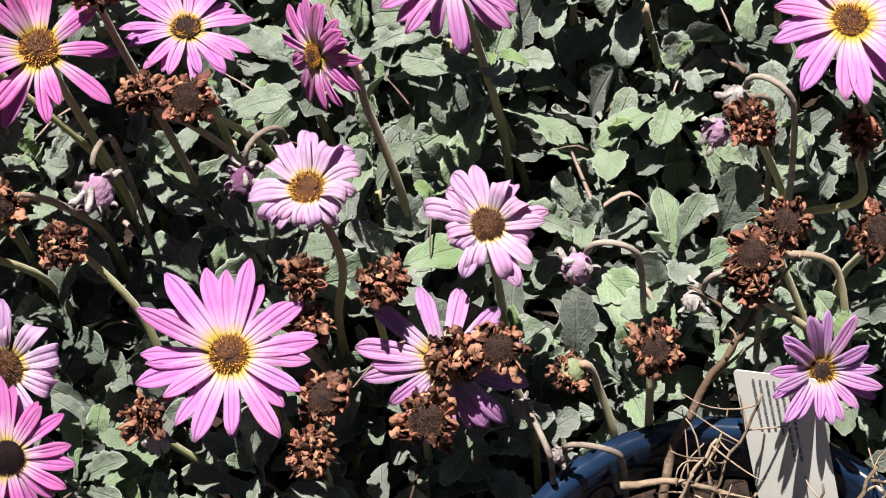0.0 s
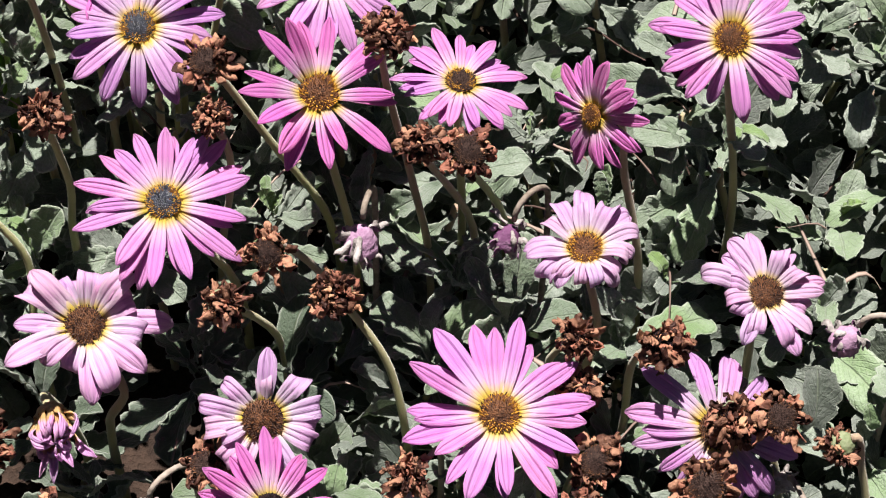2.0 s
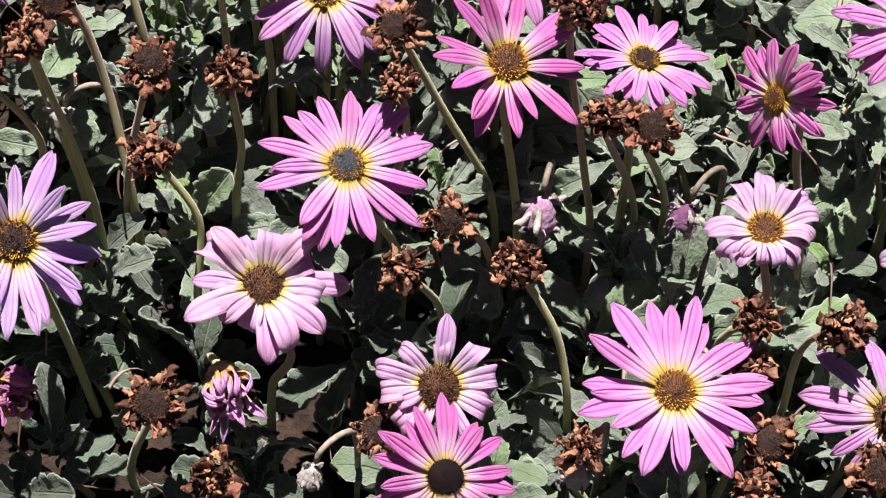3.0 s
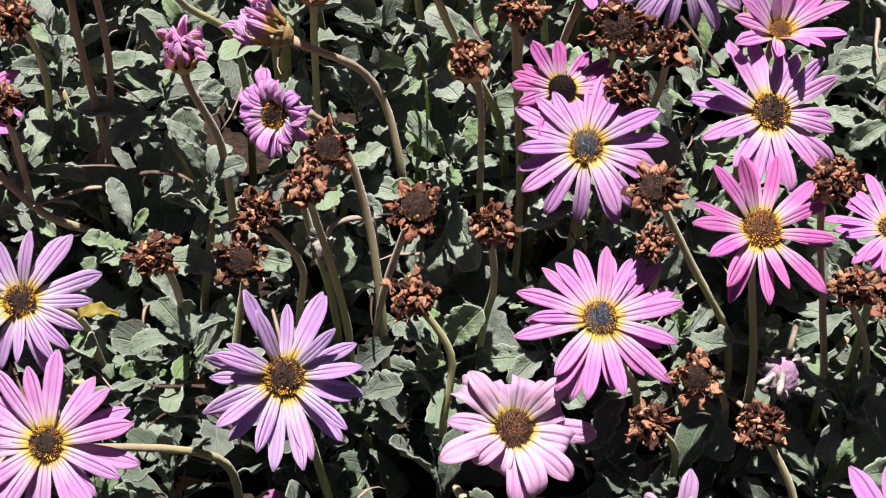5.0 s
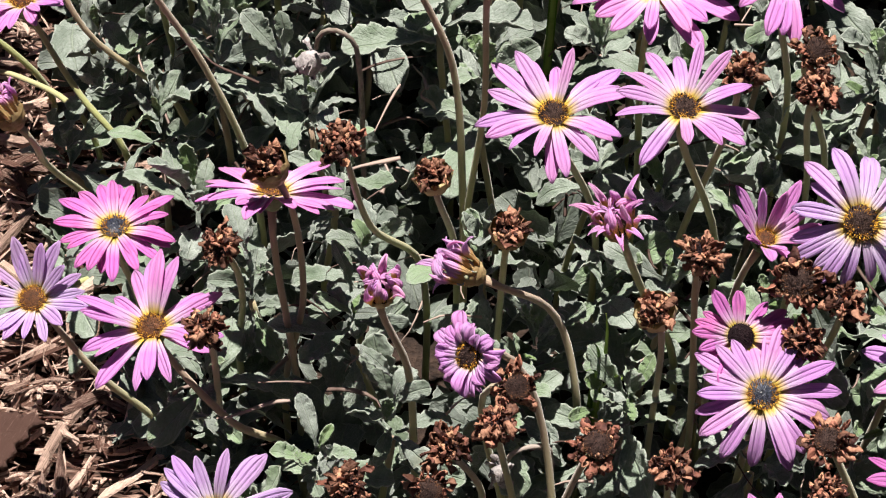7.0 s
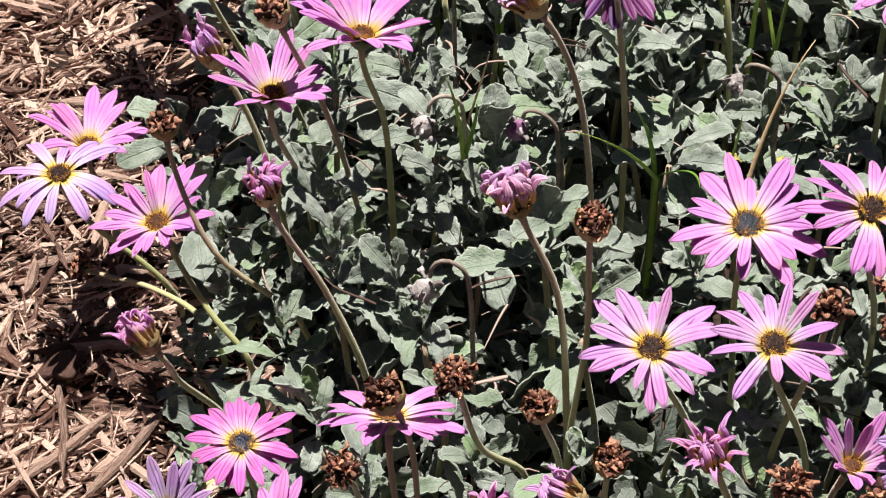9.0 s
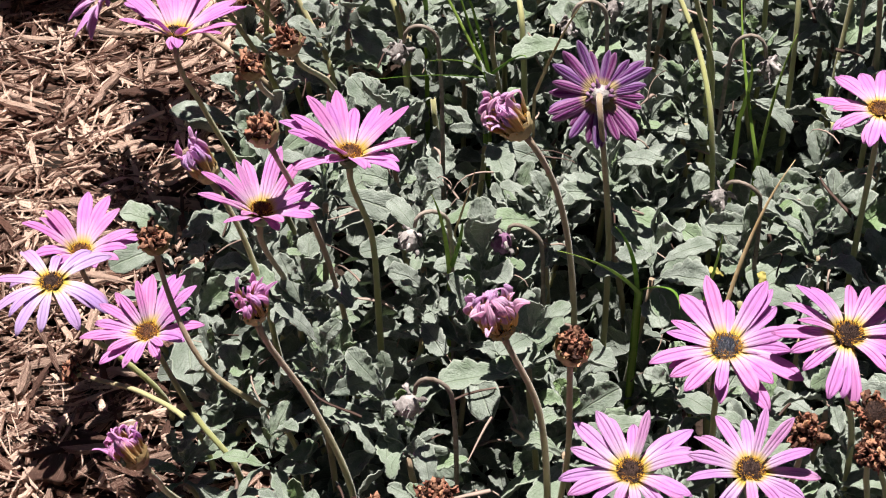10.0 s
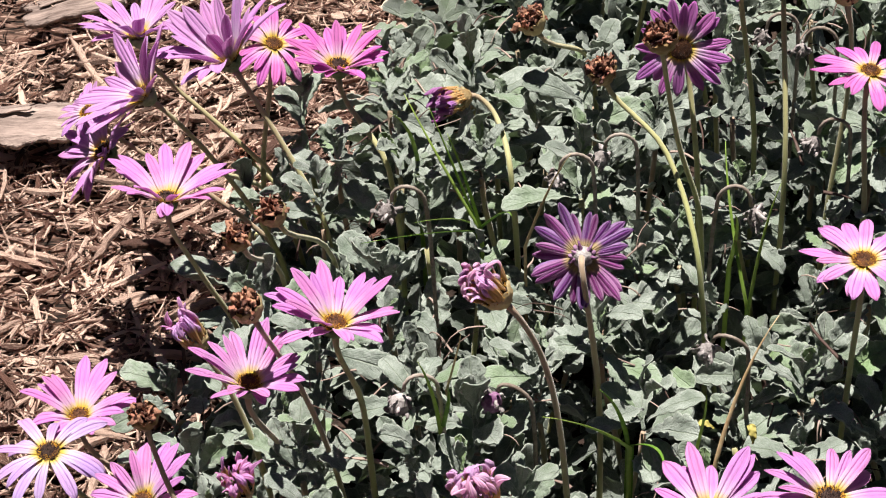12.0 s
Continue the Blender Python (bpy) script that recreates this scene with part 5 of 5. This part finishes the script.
# ---- pot, label, twigs ----


def lathe(name, profile, mat, seg=48):
    verts, faces = [], []
    for r, z in profile:
        for i in range(seg):
            a = 2 * math.pi * i / seg
            verts.append((r * math.cos(a), r * math.sin(a), z))
    for k in range(len(profile) - 1):
        for i in range(seg):
            a, b = k * seg + i, k * seg + (i + 1) % seg
            faces.append((a, b, b + seg, a + seg))
    faces.append(tuple(range(seg - 1, -1, -1)))
    faces.append(tuple(range(len(verts) - seg, len(verts))))
    return make_mesh(name, verts, faces, [mat])


def flower_pot():
    p = thing("flower_pot", POT.x, POT.y, 0, "dark blue glazed pot with bare soil beside the daisies", "pot")
    r, h = POT_R, POT_H
    ob_part("pot_wall", lathe("pot_wall", [(r * 0.80, -0.04), (r * 0.93, 0.02), (r * 0.97, h - 0.012), (r, h - 0.006), (r, h - 0.001), (r - 0.002, h + 0.001), (r - 0.008, h + 0.001), (r - 0.010, h - 0.002), (r - 0.012, h - 0.02), (r * 0.80, 0.02)], GLAZE), p)
    me = lathe("soil", [(r * 0.868 - 0.0005, 0.030), (r * 0.868, 0.040), (r * 0.6, 0.043), (r * 0.25, 0.042)], POT_SOIL)
    for v in me.vertices:
        v.co.z += 0.004 * noise.noise(v.co * 90.0)
    ob_part("soil", me, p, label="dry dark brown potting soil")


flower_pot()


def plant_label():
    """A white plastic label, longer than wide, stuck slantwise into the pot; its print becomes bars."""
    t = thing("plant_label", 0.090, -0.062, 0.043, "white plastic plant label with grey print stuck in the pot", "label")
    right = Vector((0.031, -0.0175, 0.015)).normalized()
    down = Vector((0.0085, -0.0275, -0.040))
    down = (down - right * down.dot(right)).normalized()
    out = right.cross(-down).normalized()
    top = Vector((0.0860, -0.0340, 0.1115)) - t.location
    m = Matrix((( *right, 0), (*(-down), 0), (*out, 0), (0, 0, 0, 1))).transposed()
    m.translation = top
    w, h, th = 0.0185, 0.066, 0.0006
    outline = []
    for cx, cy, a0 in ((w - 0.002, -0.002, 0), (-w + 0.002, -0.002, 90), (-w + 0.002, -h + 0.004, 180), (w - 0.002, -h + 0.004, 270)):
        for k in range(4):
            a = radians(a0 + 30 * k)
            outline.append((cx + 0.002 * math.cos(a), cy + 0.002 * math.sin(a)))
    n = len(outline)
    verts = [(x, y, 0.0) for x, y in outline] + [(x, y, -th) for x, y in outline]
    faces = [tuple(range(n)), tuple(range(2 * n - 1, n - 1, -1))] + [(i + n, (i + 1) % n + n, (i + 1) % n, i) for i in range(n)]
    card = ob_part("card", make_mesh("card", verts, faces, [TAG], smooth=False), t, m)
    rnd = random.Random(4)
    for col in range(8):
        x = -w + 0.005 + col * 0.0031
        y = -0.003
        end = -0.026 if col < 5 else -0.040
        while y > end:
            long = rnd.uniform(0.0016, 0.0042)
            if col in (1, 2, 3, 4, 5, 6):
                z = 0.0003
                b = [(x, y, z), (x + 0.0010, y, z), (x + 0.0010, y - long, z), (x, y - long, z)]
                b += [(p, q, r + 0.0002) for p, q, r in b]
                f = [(3, 2, 1, 0), (4, 5, 6, 7), (0, 1, 5, 4), (1, 2, 6, 5), (2, 3, 7, 6), (3, 0, 4, 7)]
                ob_part("print_bar", make_mesh("print_bar", b, f, [INK], smooth=False), card)
            y -= long + 0.0009


plant_label()


def dry_twig(points, thick, label="dry grey-brown twig in the pot", forks=0, seed=1):
    rnd = random.Random(seed)
    pts = [Vector(p) for p in points]
    t = thing("dry_twig", *pts[0], label, "twig", "dry twigs in the pot")
    path = []
    for a, b in zip(pts, pts[1:]):
        for k in range(4):
            path.append(a.lerp(b, k / 4) + Vector([rnd.uniform(-1, 1) * 0.0012 for _ in range(3)]))
    path.append(pts[-1])
    path = [p - pts[0] for p in path]
    n = len(path)
    branch = ob_part("branch", tube_mesh("branch", path, [thick * (1 - 0.55 * i / n) for i in range(n)], TWIG, 7), t)
    for k in range(forks):
        i = rnd.randint(n // 3, n - 2)
        d = Vector((rnd.uniform(-1, 1), rnd.uniform(-1, 1), rnd.uniform(-0.3, 0.8))).normalized()
        bend = Vector((rnd.uniform(-1, 1), rnd.uniform(-1, 1), rnd.uniform(-1, 0.5))) * 0.02
        ln = rnd.uniform(0.012, 0.03)
        q = bezier(path[i], path[i] + d * ln * 0.4, path[i] + d * ln + bend * 0.3, path[i] + d * ln + bend, 7)
        ob_part("side_twig", tube_mesh("side_twig", q, [thick * 0.42 * (1 - 0.6 * j / 7) for j in range(7)], TWIG, 5), branch)
    return t


dry_twig([(0.030, -0.075, 0.040), (0.045, -0.039, 0.072), (0.064, -0.024, 0.100), (0.083, -0.007, 0.118)], 0.0024, "thick brown woody stem leaning out of the pot", 4, 2)
dry_twig([(0.021, -0.056, 0.074), (0.045, -0.058, 0.074), (0.070, -0.066, 0.068)], 0.0018, seed=3, forks=2)
dry_twig([(0.044, -0.072, 0.042), (0.050, -0.055, 0.075), (0.062, -0.046, 0.085)], 0.0012, seed=4, forks=7)
dry_twig([(0.052, -0.075, 0.042), (0.058, -0.062, 0.070), (0.070, -0.050, 0.090), (0.080, -0.040, 0.108)], 0.0010, seed=5, forks=7)
dry_twig([(0.040, -0.080, 0.042), (0.040, -0.066, 0.066), (0.050, -0.058, 0.080)], 0.0011, seed=6, forks=6)
dry_twig([(0.100, -0.095, 0.042), (0.110, -0.082, 0.070), (0.122, -0.070, 0.090)], 0.0016, seed=7, forks=4)
dry_twig([(0.110, -0.100, 0.042), (0.118, -0.086, 0.072), (0.128, -0.074, 0.080)], 0.0012, seed=8, forks=4)
dry_twig([(0.095, -0.095, 0.042), (0.098, -0.080, 0.070), (0.100, -0.072, 0.085)], 0.0010, seed=9, forks=2)
dry_twig([(0.064, -0.085, 0.042), (0.066, -0.072, 0.062), (0.075, -0.066, 0.072)], 0.0010, seed=10, forks=6)

# ---- grass and stray leaves ----


def grass_blade(x, y, z, dx, dy, dz, width=0.0022, mat=GRASS, label="thin green grass blade among the daisy leaves", bow=0.015):
    t = thing("grass_blade", x, y, 0, label, "grass", "grass blades in the bed")
    low, tip = Vector((0, 0, z)), Vector((dx, dy, z + dz))
    mid = (low + tip) * 0.5 + Vector((-dy, dx, 0)) * 0.12 + Vector((0, 0, bow))
    pts = [Vector((0, 0, 0)), Vector((0, 0, z * 0.6))] + bezier(low, low.lerp(mid, 0.66), tip.lerp(mid, 0.66), tip, 10)
    side = Vector((1, 0.2, 0)) if abs(dx) < abs(dy) + 0.03 else Vector((0.3, 1, 0))
    grid = np.zeros((12, 3, 3))
    for i, p in enumerate(pts):
        w = width * 0.5 * (1 - (i / 11) ** 2.2) + 0.0001
        for c, u in enumerate((-1, 0, 1)):
            grid[i, c] = tuple(p + side * (u * w) + Vector((0, 0, abs(u) * w * 0.5)))
    ob_part("blade", blade_shell("blade", grid, 0.0003, [mat, mat]), t)
    return t


grass_blade(-0.459, 0.667, 0.150, -0.051, 0.036, 0.090, 0.0022)
grass_blade(-0.458, 0.666, 0.150, -0.020, -0.002, 0.090, 0.0024)
grass_blade(-0.460, 0.669, 0.150, 0.029, -0.082, 0.090, 0.0030)
grass_blade(-0.459, 0.667, 0.150, -0.062, -0.108, 0.090, 0.0022)
grass_blade(-0.462, 0.673, 0.150, -0.030, 0.016, 0.090, 0.0018)
grass_blade(-0.461, 0.670, 0.150, -0.029, -0.091, 0.090, 0.0020)
grass_blade(-0.428, 0.653, 0.150, 0.031, -0.005, 0.090, 0.0020, STRAW, "dry brown grass blade among the daisy leaves")
grass_blade(-0.282, 0.605, 0.150, -0.018, 0.059, 0.090, 0.0022)
grass_blade(-0.281, 0.603, 0.150, 0.015, 0.022, 0.090, 0.0022)
grass_blade(-0.304, 0.464, 0.150, 0.034, 0.047, 0.090, 0.0028, STRAW, "long dry straw-coloured grass stalk in the bed")
grass_blade(-0.354, 0.481, 0.150, -0.049, -0.056, 0.090, 0.0030)
grass_blade(-0.355, 0.483, 0.150, -0.017, -0.036, 0.090, 0.0030)
grass_blade(-0.353, 0.484, 0.150, 0.018, -0.097, 0.090, 0.0030)
grass_blade(-0.315, 0.477, 0.150, 0.003, -0.031, 0.090, 0.0020)
grass_blade(-0.469, 0.486, 0.150, -0.008, -0.023, 0.090, 0.0028)
grass_blade(-0.469, 0.488, 0.150, 0.011, -0.045, 0.090, 0.0030)
grass_blade(-0.469, 0.523, 0.150, 0.015, -0.037, 0.090, 0.0014, STRAW, "thin dry grass stalk in the bed")
grass_blade(-0.293, 0.643, 0.150, -0.002, -0.047, 0.090, 0.0030)
grass_blade(-0.508, 0.734, 0.150, -0.009, -0.052, 0.090, 0.0030)
grass_blade(-0.328, 0.222, 0.100, -0.007, -0.040, 0.090, 0.0022)
grass_blade(-0.325, 0.220, 0.100, -0.004, -0.021, 0.090, 0.0022)
grass_blade(-0.329, 0.219, 0.100, -0.009, -0.053, 0.090, 0.0022)
grass_blade(-0.326, 0.220, 0.100, 0.004, -0.058, 0.090, 0.0022)


def stray_leaf(x, y, z, yaw, up, size=0.6):
    ob = new("yellow_leaf", YELLOW[0])
    ob.matrix_basis = Matrix.Translation((x, y, z)) @ Matrix.Rotation(yaw, 4, "Z") @ Matrix.Rotation(up, 4, "X") @ Matrix.Scale(size, 4)
    return tagged(ob, "small yellowed daisy leaf caught among grey leaves", "leaf", "yellowed leaves in the bed")


stray_leaf(-0.280, 0.488, 0.150, 0.2, 1.2)
stray_leaf(-0.302, 0.500, 0.150, 1.4, 0.3)
stray_leaf(-0.463, 0.141, 0.085, 1.5, 0.1, 0.95)


def dry_stalks():
    """Thin withered leaf stalks and shrivelled leaf scraps lying among the leaves, past counting."""
    rnd = random.Random(77)
    verts, faces = [], []
    for i in range(620):
        y = rnd.uniform(-0.12, 1.0)
        x = rnd.uniform(bed_edge(y) + 0.01, float(np.interp(y, (0.14, 0.42), (0.22, -0.08))))
        if (Vector((x, y)) - POT.xy).length < POT_R + 0.04:
            continue
        z = canopy(x, y) * rnd.uniform(0.35, 0.95)
        a, long = rnd.uniform(0, 6.28), rnd.uniform(0.012, 0.040)
        d = Vector((math.cos(a), math.sin(a), rnd.uniform(-0.5, 0.5))) * long
        p0 = Vector((x, y, z))
        pts = bezier(p0, p0 + d * 0.3 + Vector((0, 0, rnd.uniform(0, 0.012))), p0 + d * 0.7 + Vector((rnd.uniform(-0.01, 0.01), rnd.uniform(-0.01, 0.01), rnd.uniform(0, 0.012))), p0 + d, 6)
        flat = 1.8 if i % 3 == 0 else 1.0
        w = rnd.uniform(0.0005, 0.0011)
        k = len(verts)
        for j, p in enumerate(pts):
            side = Vector((-d.y, d.x, rnd.uniform(-0.01, 0.01))).normalized()
            s = w * (1 - 0.12 * j)
            verts += [tuple(p + side * s * flat), tuple(p + Vector((0, 0, s))), tuple(p - side * s * flat), tuple(p - Vector((0, 0, s)))]
        for j in range(len(pts) - 1):
            for q in range(4):
                b, c = k + j * 4 + q, k + j * 4 + (q + 1) % 4
                faces.append((b, c, c + 4, b + 4))
    ob = new("dry_stalks", make_mesh("dry_stalks", verts, faces, [DRY_STALK]))
    tagged(ob, "thin withered brown leaf stalks among the leaves", "dry stalks", kind="stuff")


dry_stalks()
